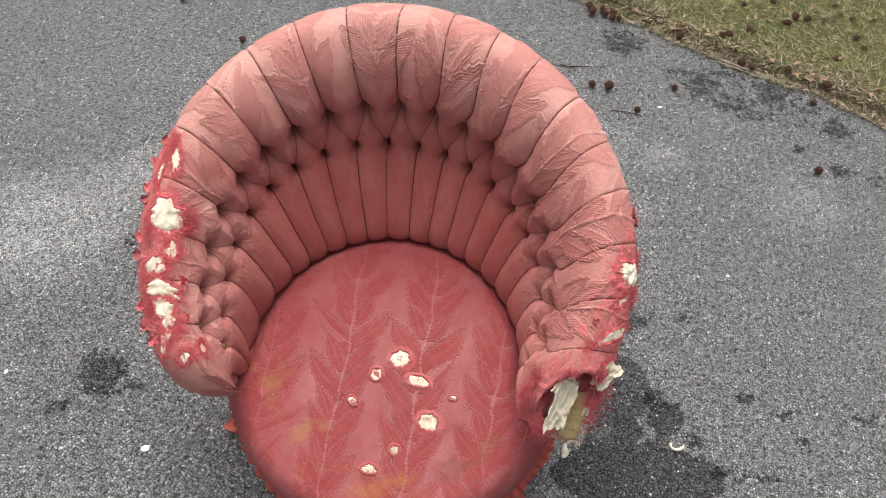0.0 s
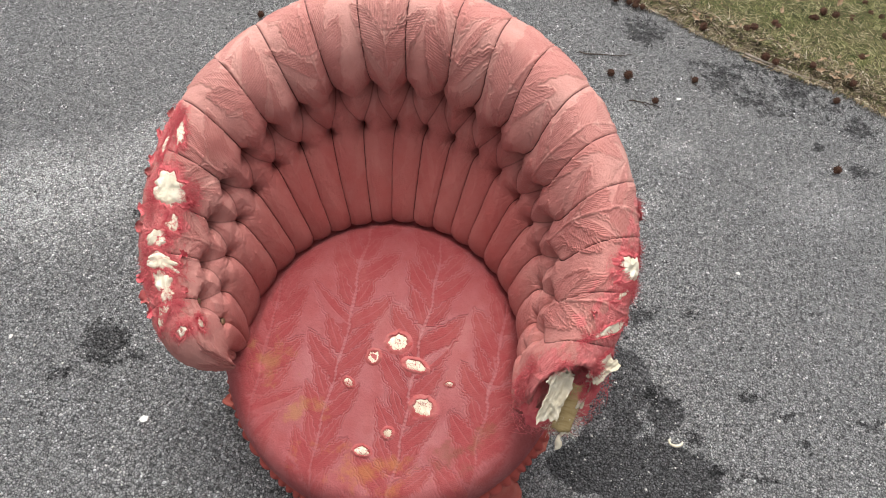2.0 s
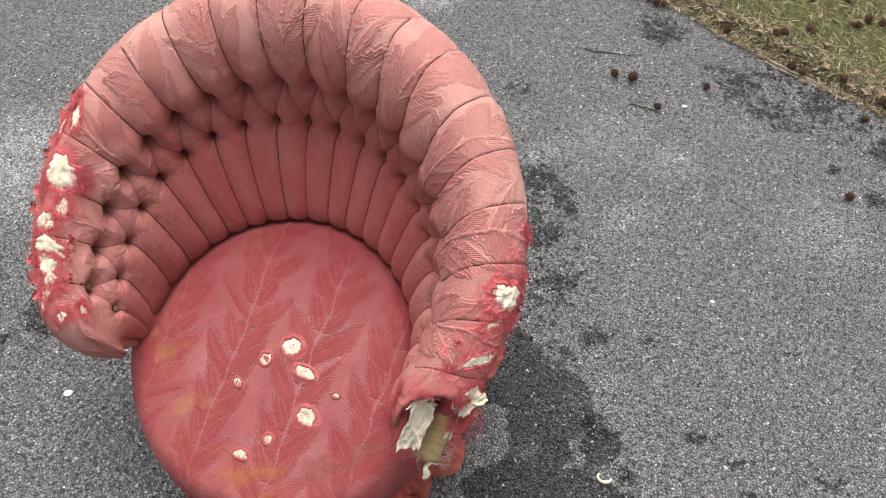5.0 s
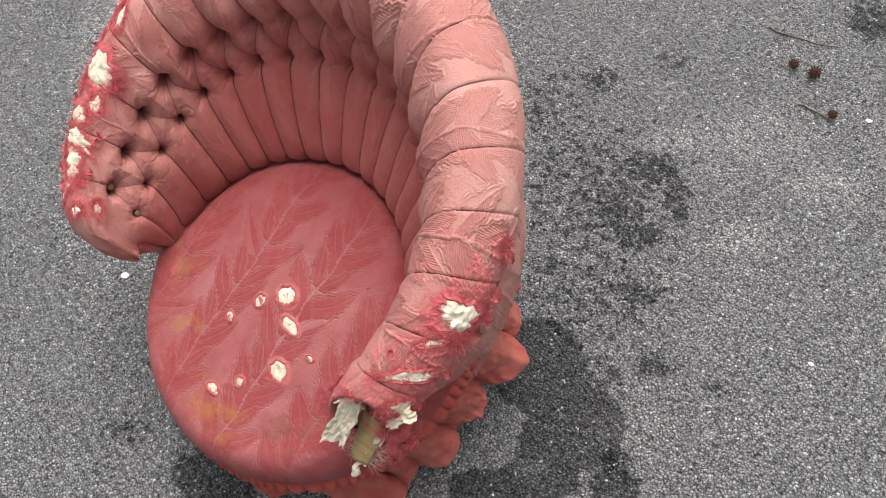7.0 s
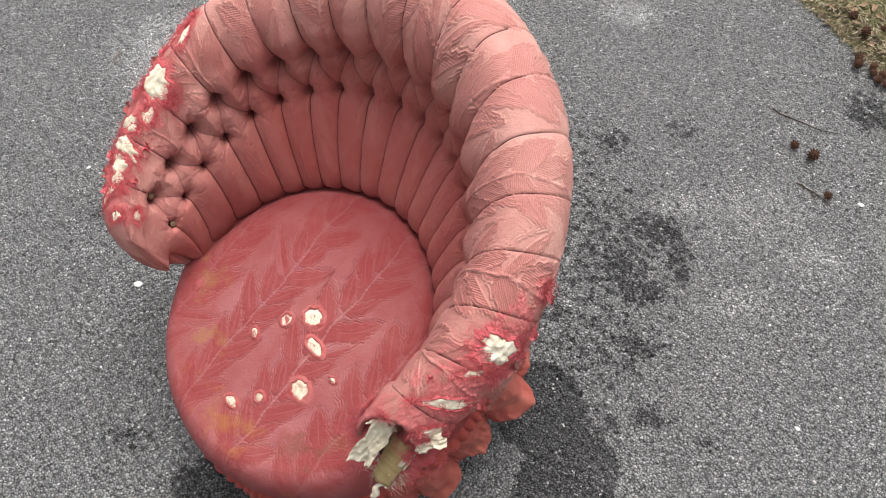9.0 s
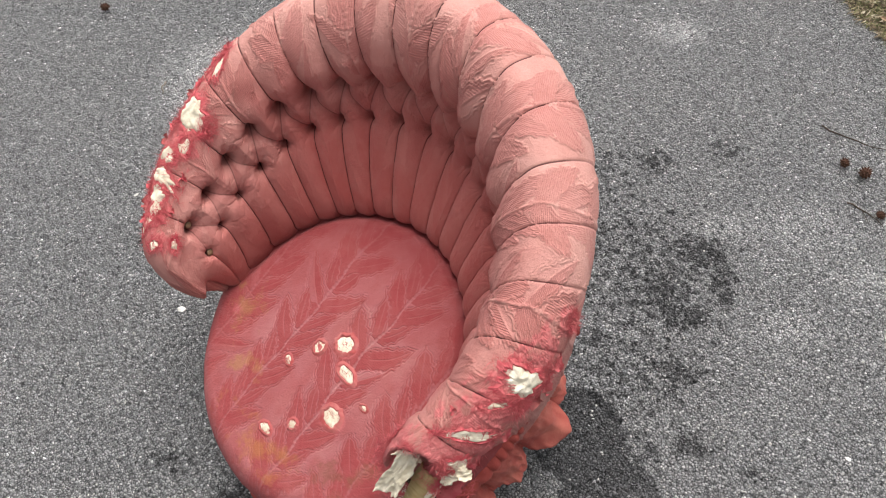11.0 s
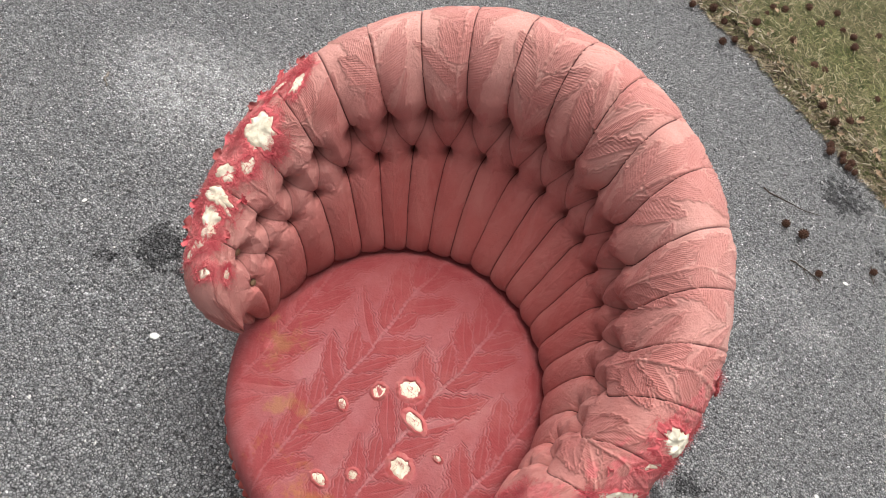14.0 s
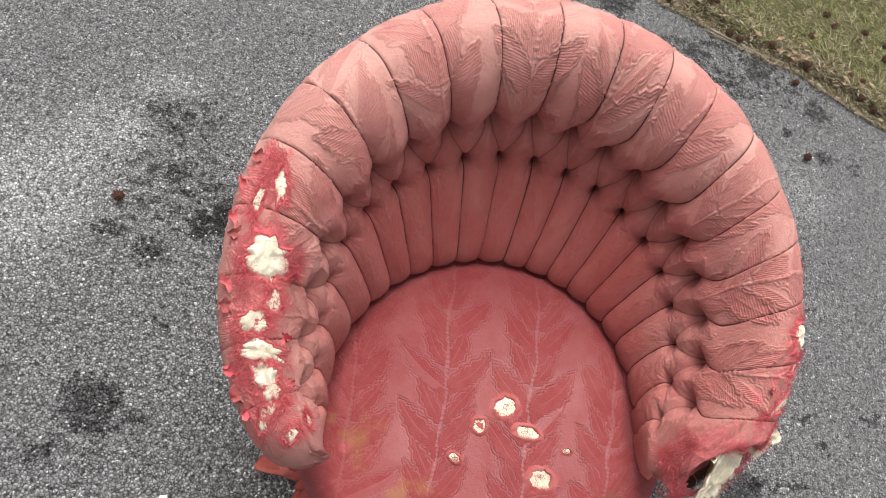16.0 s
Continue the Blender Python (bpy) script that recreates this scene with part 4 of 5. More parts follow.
for i, (u0, v0, rot, long, wide, lift) in enumerate((
        (-5.45, 2.47, 80, 0.020, 0.008, 0.012), (-5.95, 2.50, 60, 0.024, 0.007, 0.014), (-6.35, 2.49, 95, 0.022, 0.010, 0.010), (-6.6, 2.46, 70, 0.018, 0.008, 0.012), (-6.85, 2.25, 250, 0.020, 0.009, 0.008),
        (-7.25, 2.46, 100, 0.022, 0.010, 0.012), (-7.6, 2.47, 75, 0.020, 0.009, 0.014), (-8.05, 2.26, 260, 0.022, 0.009, 0.008), (-8.5, 2.49, 85, 0.026, 0.010, 0.013), (-8.9, 2.50, 100, 0.022, 0.011, 0.014),
        (-8.85, 2.27, 250, 0.022, 0.010, 0.008), (-9.2, 2.49, 80, 0.020, 0.008, 0.010), (6.4, 2.72, 70, 0.022, 0.007, 0.014), (7.0, 2.75, 80, 0.024, 0.009, 0.014), (7.35, 2.77, 60, 0.030, 0.013, 0.016), (7.7, 2.76, 100, 0.024, 0.010, 0.014),
        (8.3, 2.74, 80, 0.020, 0.008, 0.012), (9.0, 2.76, 85, 0.022, 0.009, 0.013), (9.4, 2.73, 110, 0.024, 0.010, 0.014), (8.6, 2.44, 260, 0.018, 0.008, 0.007))):
    k = 0.9
    build_flap(u0, v0 + (0.05 if u0 < 0 and v0 > 2.4 else 0), rot, long * k, wide * (k + 0.1), lift * k * 0.9, 201 + i)
# frayed tufts with no stuffing
for i, (u0, v0, su, sv) in enumerate(((6.42, 2.70, 0.010, 0.012), (7.2, 2.74, 0.018, 0.022), (7.9, 2.68, 0.012, 0.014), (9.5, 2.62, 0.016, 0.016), (-7.15, 2.46, 0.018, 0.012), (-8.5, 2.50, 0.022, 0.012),
                                      (10.0, 2.15, 0.018, 0.020), (10.3, 2.05, 0.016, 0.020), (9.8, 2.42, 0.014, 0.016), (-9.1, 2.32, 0.016, 0.014), (-6.75, 2.22, 0.020, 0.014), (-5.5, 2.46, 0.018, 0.012))):
    frayed(place_back(u0, v0, 0), su, sv, 70 + i, back, strands=420, length=0.012, band=0.3, name="torn_tuft")



def place_hole(p0, q0, rot, depth=0.0, bow=3.0):
    """A patch at the torn arm end: p runs down the opening, q across it."""
    c, s = math.cos(radians(rot)), math.sin(radians(rot))

    def where(p, q):
        a, b = p0 + p * c - q * s, q0 + p * s + q * c
        P = HOLE_C + a[..., None] * HOLE_L + b[..., None] * HOLE_S + (depth - bow * (a * a + b * b))[..., None] * HOLE_N
        return P, np.broadcast_to(HOLE_N, P.shape)
    return where


def build_board(p0, q0, rot, half_long, half_wide, depth, bow, name, material, label):
    """A bent, thick piece of board."""
    where = place_hole(p0, q0, rot, depth, 0.0)
    rows, cols = 15, 11
    p = np.linspace(-half_long, half_long, rows)[:, None] + 0 * np.zeros(cols)
    q = np.linspace(-half_wide, half_wide, cols)[None, :] * (1 + 0.12 * np.sin(np.linspace(0, 5, rows)))[:, None]
    p = p * (1 + 0.06 * vnoise(q * 300, q * 0 + 2, 4))
    P, N = where(p, q)
    h = bow * (1 - (q / half_wide) ** 2) + 0.0012 * fnoise(p * 60, q * 60, 6, 2)
    top, bot = P + N * h[..., None], P + N * (h - 0.004)[..., None]
    bm = bmesh.new()
    A = [[bm.verts.new(v) for v in r] for r in top]
    B = [[bm.verts.new(v) for v in r] for r in bot]
    for i in range(rows - 1):
        for j in range(cols - 1):
            bm.faces.new((A[i][j], A[i][j + 1], A[i + 1][j + 1], A[i + 1][j]))
            bm.faces.new((B[i][j], B[i + 1][j], B[i + 1][j + 1], B[i][j + 1]))
    for j in range(cols - 1):
        bm.faces.new((A[0][j], B[0][j], B[0][j + 1], A[0][j + 1]))
        bm.faces.new((A[-1][j], A[-1][j + 1], B[-1][j + 1], B[-1][j]))
    for i in range(rows - 1):
        bm.faces.new((A[i][0], A[i + 1][0], B[i + 1][0], B[i][0]))
        bm.faces.new((A[i][-1], B[i][-1], B[i + 1][-1], A[i + 1][-1]))
    bmesh.ops.recalc_face_normals(bm, faces=bm.faces)
    return part(name, bm, material, back, label)


def build_wadding(p0, q0, rot, half_long, half_wide, depth, curl, seed, label, name="wadding_flap"):
    """A crumpled, ragged sheet of cotton wadding, curled along its length."""
    where = place_hole(p0, q0, rot, depth, 0.0)
    rows, cols = 46, 30
    a, b = np.linspace(-1, 1, rows)[:, None], np.linspace(-1, 1, cols)[None, :]
    wide = half_wide * (0.86 + 0.30 * fnoise(a * 2.3 + seed, a * 0 + 1.5, seed, 3))
    long = half_long * (0.92 + 0.22 * fnoise(b * 2.8 + seed, b * 0 + 6.5, seed + 1, 3))
    p, q = a * long + 0 * b, b * wide + 0.2 * half_wide * np.sin(a * 2.1 + seed)
    crease = 1 - 2.2 * np.abs(fnoise(q * 130 + p * 22 + seed, p * 30, seed + 3, 3))
    h = curl * (b ** 2 - 0.4 * a * b) + 0.0052 * crease + 0.0016 * fnoise(p * 240, q * 240, seed + 5, 2)
    P, N = where(p, q)
    top, under = P + N * h[..., None], P + N * (h - 0.0035)[..., None]
    loop = np.concatenate([top, under[:, ::-1]], 1)
    return sheet(name, loop, material=M_BATTING, parent=back, label=label, close=True)


# near-black sheet that stands in for the shade deep in the opening
lump("arm_lining", place_hole(0.002, 0.016, 0, -0.027, 2.0), 0.054, 0.040, 0.002, M_CORE, 3, back, "dark sheet standing in for the shade inside the torn arm")
build_board(0.012, 0.023, 8, 0.042, 0.017, -0.002, 0.008, "arm_board", M_WOOD, "olive-brown bent board inside the torn arm")
build_wadding(-0.008, -0.012, 10, 0.047, 0.020, 0.017, 0.008, 91, "cream flap of wadding folded out of the torn arm")
build_wadding(-0.040, -0.018, -32, 0.020, 0.010, 0.016, 0.005, 92, "cream corner of wadding folded out of the torn arm")
build_wadding(-0.070, 0.040, -24, 0.026, 0.015, 0.010, 0.004, 93, "crumpled cream wadding in the torn arm")
build_wadding(-0.016, 0.036, 2, 0.026, 0.006, -0.004, 0.003, 94, "cream strip of wadding inside the torn arm")
build_wadding(0.044, 0.032, 24, 0.016, 0.006, -0.004, 0.004, 98, "ragged cream wadding below the torn arm's board")
frayed(place_hole(-0.010, 0.010, 0, -0.004), 0.064, 0.044, 95, back, strands=900, length=0.015, band=0.2, rough=0.5)
frayed(place_hole(0.000, -0.040, -14, -0.004), 0.040, 0.018, 96, back, strands=900, length=0.012, band=0.3, name="torn_tuft")
frayed(place_hole(-0.030, 0.034, 0, 0.004), 0.022, 0.016, 97, back, strands=900, length=0.013, band=0.3, name="torn_tuft")
frayed(place_hole(0.044, 0.030, 0, -0.004), 0.024, 0.018, 98, back, strands=260, length=0.020, band=0.3, name="torn_tuft", material=M_BATTING)


def hanging_strip():
    """A twisted scrap of wadding that hangs below the opening."""
    a = Vector(HOLE_C + HOLE_L * 0.052 + HOLE_S * 0.030)
    down = Vector(HOLE_L)
    pts = [a + down * 0.0045 * k + Vector(HOLE_S) * (0.0022 * math.sin(k * 1.3) + 0.0007 * k) + Vector(HOLE_N) * 0.002 * math.sin(k * 1.9) for k in range(9)]
    v, f = tube(pts, (0.004, 0.0035, 0.0022, 0.003, 0.0042, 0.0055, 0.0062, 0.0045, 0.0012), 7)
    return pydata("stuffing", v, f, M_BATTING, back, "cream scrap of wadding hanging from the arm")


def tube(points, radii, sides=6):
    """Vertices and faces of a tapering bent rod."""
    pts = [Vector(p) for p in points]
    verts, faces = [], []
    for i, p in enumerate(pts):
        d = (pts[min(i + 1, len(pts) - 1)] - pts[max(i - 1, 0)]).normalized()
        sid = d.cross(Vector((0.13, 0.21, 1))).normalized()
        up = sid.cross(d)
        for k in range(sides):
            a = 2 * math.pi * k / sides
            verts.append(p + (sid * math.cos(a) + up * math.sin(a)) * radii[i])
    for i in range(len(pts) - 1):
        for k in range(sides):
            a, b = i * sides + k, i * sides + (k + 1) % sides
            faces.append((a, b, b + sides, a + sides))
    faces.append(tuple(range(sides))[::-1])
    faces.append(tuple(range(len(verts) - sides, len(verts))))
    return verts, faces


hanging_strip()


def build_button(u0, v0, proud):
    G = back_surface(np.array([u0 - 0.1, u0, u0 + 0.1]), np.array([v0 - 0.05, v0, v0 + 0.05]), padded=False)
    N = np.cross(G[1:2, 2] - G[1:2, 0], G[2:3, 1] - G[0:1, 1])
    N /= np.linalg.norm(N)
    P = G[1:2, 1]
    bm = bmesh.new()
    prof = ((0.0, 0.0030), (0.003, 0.0028), (0.0052, 0.0018), (0.0060, 0.0), (0.0052, -0.0018), (0.0, -0.002))
    rings = [[bm.verts.new((r * math.cos(2 * math.pi * k / 18), r * math.sin(2 * math.pi * k / 18), z)) for k in range(18)] for r, z in prof[1:-1]]
    top, bot = bm.verts.new((0, 0, prof[0][1])), bm.verts.new((0, 0, prof[-1][1]))
    for k in range(18):
        j = (k + 1) % 18
        bm.faces.new((rings[0][k], rings[0][j], top))
        bm.faces.new((rings[-1][j], rings[-1][k], bot))
        for a, b in zip(rings, rings[1:]):
            bm.faces.new((b[k], b[j], a[j], a[k]))
    m = Vector(N[0]).to_track_quat("Z", "Y").to_matrix().to_4x4()
    m.translation = Vector(P[0]) + Vector(N[0]) * proud
    bmesh.ops.transform(bm, matrix=m, verts=bm.verts)
    return part("button", bm, M_BUTTON, back, "bare brown button in its dimple")


build_button(-9.5, 1.0, -0.004)
build_button(-9.0, 2.0, -0.006)

def build_rim(where, su, sv, seed):
    """Swollen lip of cloth round a hole in the seat."""
    th = np.linspace(0, 2 * np.pi, 80, endpoint=False)
    edge = ragged(th, seed, 0.45)
    rows = []
    for f, h in ((0.86, -0.0005), (0.90, 0.0022), (0.96, 0.0034), (1.03, 0.0034), (1.11, 0.0022), (1.20, 0.0009), (1.30, -0.0006)):
        k = f * (edge if f < 1.1 else 0.5 + 0.5 * edge) * (1 + 0.05 * vnoise(np.cos(th) * 4 + seed, np.sin(th) * 4, seed + 2))
        p, q = su * k * np.cos(th), sv * k * np.sin(th)
        extra = 0.0040 * (f - 0.86)
        P, N = where(p + extra * np.cos(th), q + extra * np.sin(th))
        rows.append(P + N * (h * (0.75 + 0.5 * vnoise(np.cos(th) * 3, np.sin(th) * 3 + seed, seed + 4)))[:, None])
    return sheet("torn_lip", np.array(rows), material=M_RIM, parent=seat, label="swollen red lip of torn cloth", close=True)


for i, (x0, y0, a, b, rot) in enumerate(SEAT_HOLES):
    lump("stuffing", place_seat(x0, y0, rot), a * 0.98, b * 0.98, 0.0034, M_BATTING, 50 + i, seat, "cream cotton stuffing in a hole", 0.6, rough=0.45)
    build_rim(place_seat(x0, y0, rot), a, b, 50 + i)
    frayed(place_seat(x0, y0, rot), a * 0.9, b * 0.9, 50 + i, seat, strands=34, length=0.007, name="torn_tuft", material=M_RIM, rough=0.45)


# ---------------------------------------------------------------- lawn, litter and stones
M_LAWN = simple_material("thatch_and_soil", (0.055, 0.048, 0.024), (0.135, 0.115, 0.060), 45, 0.95, 0.6, 0.01)


def blade_material(name, stops, greening):
    n = Nodes(name)
    rnd = n.t.nodes.new("ShaderNodeNewGeometry").outputs["Random Per Island"]
    col = n.t.nodes.new("ShaderNodeValToRGB")
    el = col.color_ramp.elements
    while len(el) < len(stops):
        el.new(0.5)
    for e, (p, c) in zip(el, stops):
        e.position, e.color = p, (*c, 1)
    n.put(col.inputs[0], rnd)
    turf = n.ramp(n.noise(n.coords(), 4.5, 3, 0.6), ((0.42, 0.0), (0.66, greening)))
    green = n.mix(1.0, col.outputs[0], (0.70, 0.92, 0.48), "MULTIPLY")
    return n.done(n.mix(turf, col.outputs[0], green), 0.8, None, Specular_IOR_Level=0.2)


M_BLADE = blade_material("grass_blades", ((0.0, (0.030, 0.036, 0.012)), (0.28, (0.070, 0.080, 0.026)), (0.50, (0.125, 0.118, 0.052)), (0.74, (0.205, 0.172, 0.092)), (0.93, (0.32, 0.265, 0.165)), (1.0, (0.48, 0.41, 0.29))), 0.6)
M_LITTER = blade_material("straw_litter", ((0.0, (0.030, 0.022, 0.014)), (0.3, (0.075, 0.052, 0.032)), (0.6, (0.16, 0.12, 0.080)), (0.85, (0.28, 0.225, 0.155)), (0.96, (0.42, 0.36, 0.28)), (1.0, (0.58, 0.52, 0.43))), 0.1)
M_CONE = simple_material("cone_scales", (0.048, 0.024, 0.016), (0.115, 0.056, 0.036), 120, 0.85, 0.5, 0.002)
M_TWIG = simple_material("dry_twig", (0.055, 0.042, 0.034), (0.13, 0.10, 0.078), 90, 0.85, 0.4, 0.002)
M_STRAW = simple_material("bleached_stalk", (0.34, 0.30, 0.25), (0.16, 0.13, 0.105), 40, 0.85, 0.4, 0.002)
M_DEADLEAF = simple_material("dead_leaf", (0.20, 0.115, 0.065), (0.42, 0.32, 0.22), 50, 0.8, 0.4, 0.002)
M_CHIP = simple_material("pale_stone", (0.52, 0.51, 0.49), (0.74, 0.73, 0.69), 40, 0.7, 0.3, 0.002)

EDGE = ((-30, 12.2), (-1.5, 2.86), (-0.6, 2.56), (-0.14, 2.405), (0.08, 2.352), (0.35, 2.262), (0.57, 2.19), (0.80, 2.095), (1.005, 2.044), (1.115, 2.015), (1.26, 1.945), (1.7, 1.81), (2.6, 1.50), (30, -8))


def edge_y(x):
    return np.interp(x, [e[0] for e in EDGE], [e[1] for e in EDGE]) + 0.012 * fnoise(np.asarray(x) * 9.0, np.asarray(x) * 0 + 3.3, 77, 3)


def build_lawn():
    xs = np.concatenate([np.linspace(-25, -1.6, 12), np.linspace(-1.5, 2.6, 260), np.linspace(2.8, 25, 12)])
    qs = np.concatenate([np.linspace(0, 1, 40) ** 1.5 * 1.6, [4, 12, 30]])
    rows = []
    for q in qs:
        y = edge_y(xs) + q
        z = 0.004 + 0.016 * smooth(0, 0.06, np.full_like(xs, q)) + 0.008 * fnoise(xs * 7, y * 7, 5, 2) * min(1, q * 12)
        rows.append(np.stack([xs, y, np.maximum(z, 0.003)], -1))
    ob = sheet("lawn", np.array(rows), None, None, None, None, None, None, M_LAWN)
    return tagged(ob, "strip of thin winter lawn beside the asphalt", "lawn", "", "structure")


def build_grass():
    rng = np.random.default_rng(5)
    n = 150000
    far = rng.random(n) < 0.22
    x = np.where(far, rng.normal(0.85, 1.7, n), rng.uniform(-0.5, 2.2, n))
    q = np.where(far, np.abs(rng.normal(0, 1.6, n)), rng.uniform(0, 1, n) ** 1.1 * 1.25) - 0.006
    ob = blades("grass", rng, x, q, (0.010, 0.034), (0.0006, 0.0013), M_BLADE)
    return tagged(ob, "short green and straw-coloured winter grass blades", "grass", "", "stuff")


def build_litter():
    """Dry straw and leaf crumbs, thick where the lawn meets the asphalt."""
    rng = np.random.default_rng(15)
    n = 15000
    x = rng.uniform(-0.5, 1.9, n)
    clump = 0.5 + 0.5 * fnoise(x * 11, x * 0 + 8.1, 55, 2)
    q = np.abs(rng.normal(0, 1, n)) * (0.018 + 0.060 * clump) - 0.020 * clump
    ob = blades("straw_litter", rng, x, q, (0.006, 0.030), (0.0008, 0.0026), M_LITTER)
    return tagged(ob, "dry straw and brown leaf crumbs along the lawn's edge", "litter", "", "stuff")


def blades(name, rng, x, q, length, width, material):
    n = len(x)
    y = edge_y(x) + q
    a = rng.uniform(0, 2 * np.pi, n)
    ln, w = rng.uniform(*length, n), rng.uniform(*width, n)
    lift = rng.uniform(0.02, 0.6, n) * ln * np.where(q < 0.03, 0.4, 1)
    dx, dy, bend = np.cos(a), np.sin(a), rng.uniform(-0.5, 0.5, n) * ln
    z0 = 0.004 + 0.016 * smooth(0, 0.06, q) + 0.008 * fnoise(x * 7, y * 7, 5, 2) * np.minimum(1, np.maximum(q, 0) * 12)
    rows = []
    for t, ww in ((0, 1), (0.55, 0.9), (1, 0.15)):
        px, py = x + dx * ln * t - dy * bend * t * t, y + dy * ln * t + dx * bend * t * t
        pz = z0 + lift * (t - 0.45 * t * t)
        rows += [np.stack([px - dy * w * ww, py + dx * w * ww, pz], -1), np.stack([px + dy * w * ww, py - dx * w * ww, pz + 0.0003], -1)]
    verts = np.stack(rows, 1).reshape(-1, 3).tolist()
    k = np.arange(n)[:, None] * 6
    faces = np.concatenate([k + np.array([0, 1, 3, 2]), k + np.array([2, 3, 5, 4])], 1).reshape(-1, 4).tolist()
    return pydata(name, verts, faces, material, None, "", False)


build_lawn()
build_grass()
build_litter()


def twig(start, end, r, bend, material, label, name="twig", seed=0, fork=False):
    rng = random.Random(seed)
    a, b = Vector((*start, r)), Vector((*end, r))
    side = (b - a).cross(Vector((0, 0, 1))).normalized()
    n = 9
    pts = [a.lerp(b, i / (n - 1)) + side * (bend * math.sin(math.pi * i / (n - 1)) + rng.uniform(-1, 1) * 0.003) + Vector((0, 0, rng.uniform(0, 0.003))) for i in range(n)]
    verts, faces = tube(pts, [r * (1 - 0.6 * i / (n - 1)) for i in range(n)])
    if fork:
        p = pts[3]
        d = (pts[-1] - a).normalized()
        q = [p + (d * 0.8 + side * 0.6) * 0.012 * k + Vector((0, 0, 0.001 * k)) for k in range(4)]
        v2, f2 = tube(q, [r * 0.6, r * 0.5, r * 0.4, r * 0.25])
        faces += [tuple(i + len(verts) for i in f) for f in f2]
        verts += v2
    ob = pydata(name, verts, faces, material)
    return tagged(ob, label, "twig")


twig((0.350, 1.940), (0.501, 1.982), 0.0018, 0.006, M_TWIG, "thin dark dry twig lying on the asphalt", seed=1)
twig((0.505, 1.801), (0.593, 1.799), 0.0018, -0.006, M_TWIG, "thin dark dry twig beside a cone", seed=2, fork=True)
twig((-0.399, 1.231), (-0.300, 1.256), 0.0016, 0.004, M_TWIG, "thin dry twig on the stained asphalt", seed=3)
twig((-0.900, 0.975), (-0.868, 0.948), 0.0030, 0.004, M_STRAW, "short curled brown stalk on the asphalt", seed=4)
twig((0.805, 2.086), (1.065, 2.040), 0.0042, 0.010, M_STRAW, "long bleached stalk along the lawn's edge", "stalk", seed=5, fork=True)
twig((0.800, 2.078), (0.930, 2.050), 0.0026, 0.006, M_STRAW, "bleached stalk along the lawn's edge", "stalk", seed=6)
twig((0.795, 2.095), (0.960, 2.046), 0.0020, 0.012, M_STRAW, "thin bleached stalk along the lawn's edge", "stalk", seed=16)
twig((0.840, 2.078), (1.180, 1.998), 0.0024, 0.004, M_TWIG, "long grey stalk along the lawn's edge", "stalk", seed=17)
twig((0.560, 2.190), (0.800, 2.090), 0.0018, 0.010, M_STRAW, "thin dry stalk along the lawn's edge", "stalk", seed=18)
twig((0.230, 2.292), (0.395, 2.225), 0.0030, -0.030, M_STRAW, "curved bleached stalk at the lawn's edge", "stalk", seed=7)
twig((0.660, 1.945), (0.690, 1.900), 0.0014, 0.003, M_TWIG, "short dry twig beside a cone", seed=8)
twig((1.12, 2.10), (1.20, 2.045), 0.0022, 0.006, M_TWIG, "dark dry twig lying in the grass", seed=9)


rng_edge = random.Random(31)
for i in range(90):      # dry bits along the lawn's edge
    x0 = rng_edge.uniform(-0.3, 1.5)
    y0 = float(edge_y(x0)) + rng_edge.uniform(-0.022, 0.035)
    way, reach = rng_edge.gauss(-0.35, 0.5), rng_edge.uniform(0.02, 0.07)
    twig((x0, y0), (x0 + reach * math.cos(way), y0 + reach * math.sin(way)), rng_edge.uniform(0.0010, 0.0022), rng_edge.uniform(-0.006, 0.006), rng_edge.choice((M_STRAW, M_STRAW, M_TWIG)),
         "short dry stalk among the litter at the lawn's edge", "stalk", seed=100 + i)


def cone_mesh(seed):
    rng = random.Random(seed)
    bm = bmesh.new()
    bmesh.ops.create_icosphere(bm, subdivisions=2, radius=0.0085)
    for i in range(46):
        z = 1 - 2 * (i + 0.5) / 46
        a = i * 2.39996
        d = Vector((math.sqrt(1 - z * z) * math.cos(a), math.sqrt(1 - z * z) * math.sin(a), z))
        t1 = d.orthogonal().normalized()
        t2 = d.cross(t1)
        b = d * 0.0078
        w = rng.uniform(0.0016, 0.0024)
        tip = d * rng.uniform(0.0112, 0.0135) + t1 * rng.uniform(-0.0015, 0.0015) + t2 * rng.uniform(-0.0015, 0.0015)
        vs = [bm.verts.new(b + t1 * w), bm.verts.new(b + t2 * w), bm.verts.new(b - t1 * w), bm.verts.new(b - t2 * w), bm.verts.new(tip)]
        for k in range(4):
            bm.faces.new((vs[k], vs[(k + 1) % 4], vs[4]))
    me = bpy.data.meshes.new("cone")
    bm.to_mesh(me)
    bm.free()
    me.materials.append(M_CONE)
    return me


CONES = ((0.445, 1.880), (0.491, 1.884), (0.573, 1.814), (0.672, 1.929), (1.059, 1.973), (1.053, 1.715), (-0.516, 1.795), (-0.731, 1.917), (-0.528, 1.160), (-1.246, 1.011))
EDGE_CONES = ((-0.13, 2.36), (-0.08, 2.40), (-0.03, 2.38), (0.03, 2.34), (0.01, 2.30), (0.08, 2.35), (0.04, 2.51), (0.04, 2.55), (0.07, 2.57), (0.04, 2.44), (0.15, 2.47), (0.17, 2.60), (0.24, 2.43), (0.27, 2.44), (0.27, 2.65), (0.33, 2.31), (0.38, 2.28), (0.41, 2.32), (0.41, 2.21), (0.45, 2.21), (0.48, 2.20), (0.43, 2.36), (0.43, 2.47))
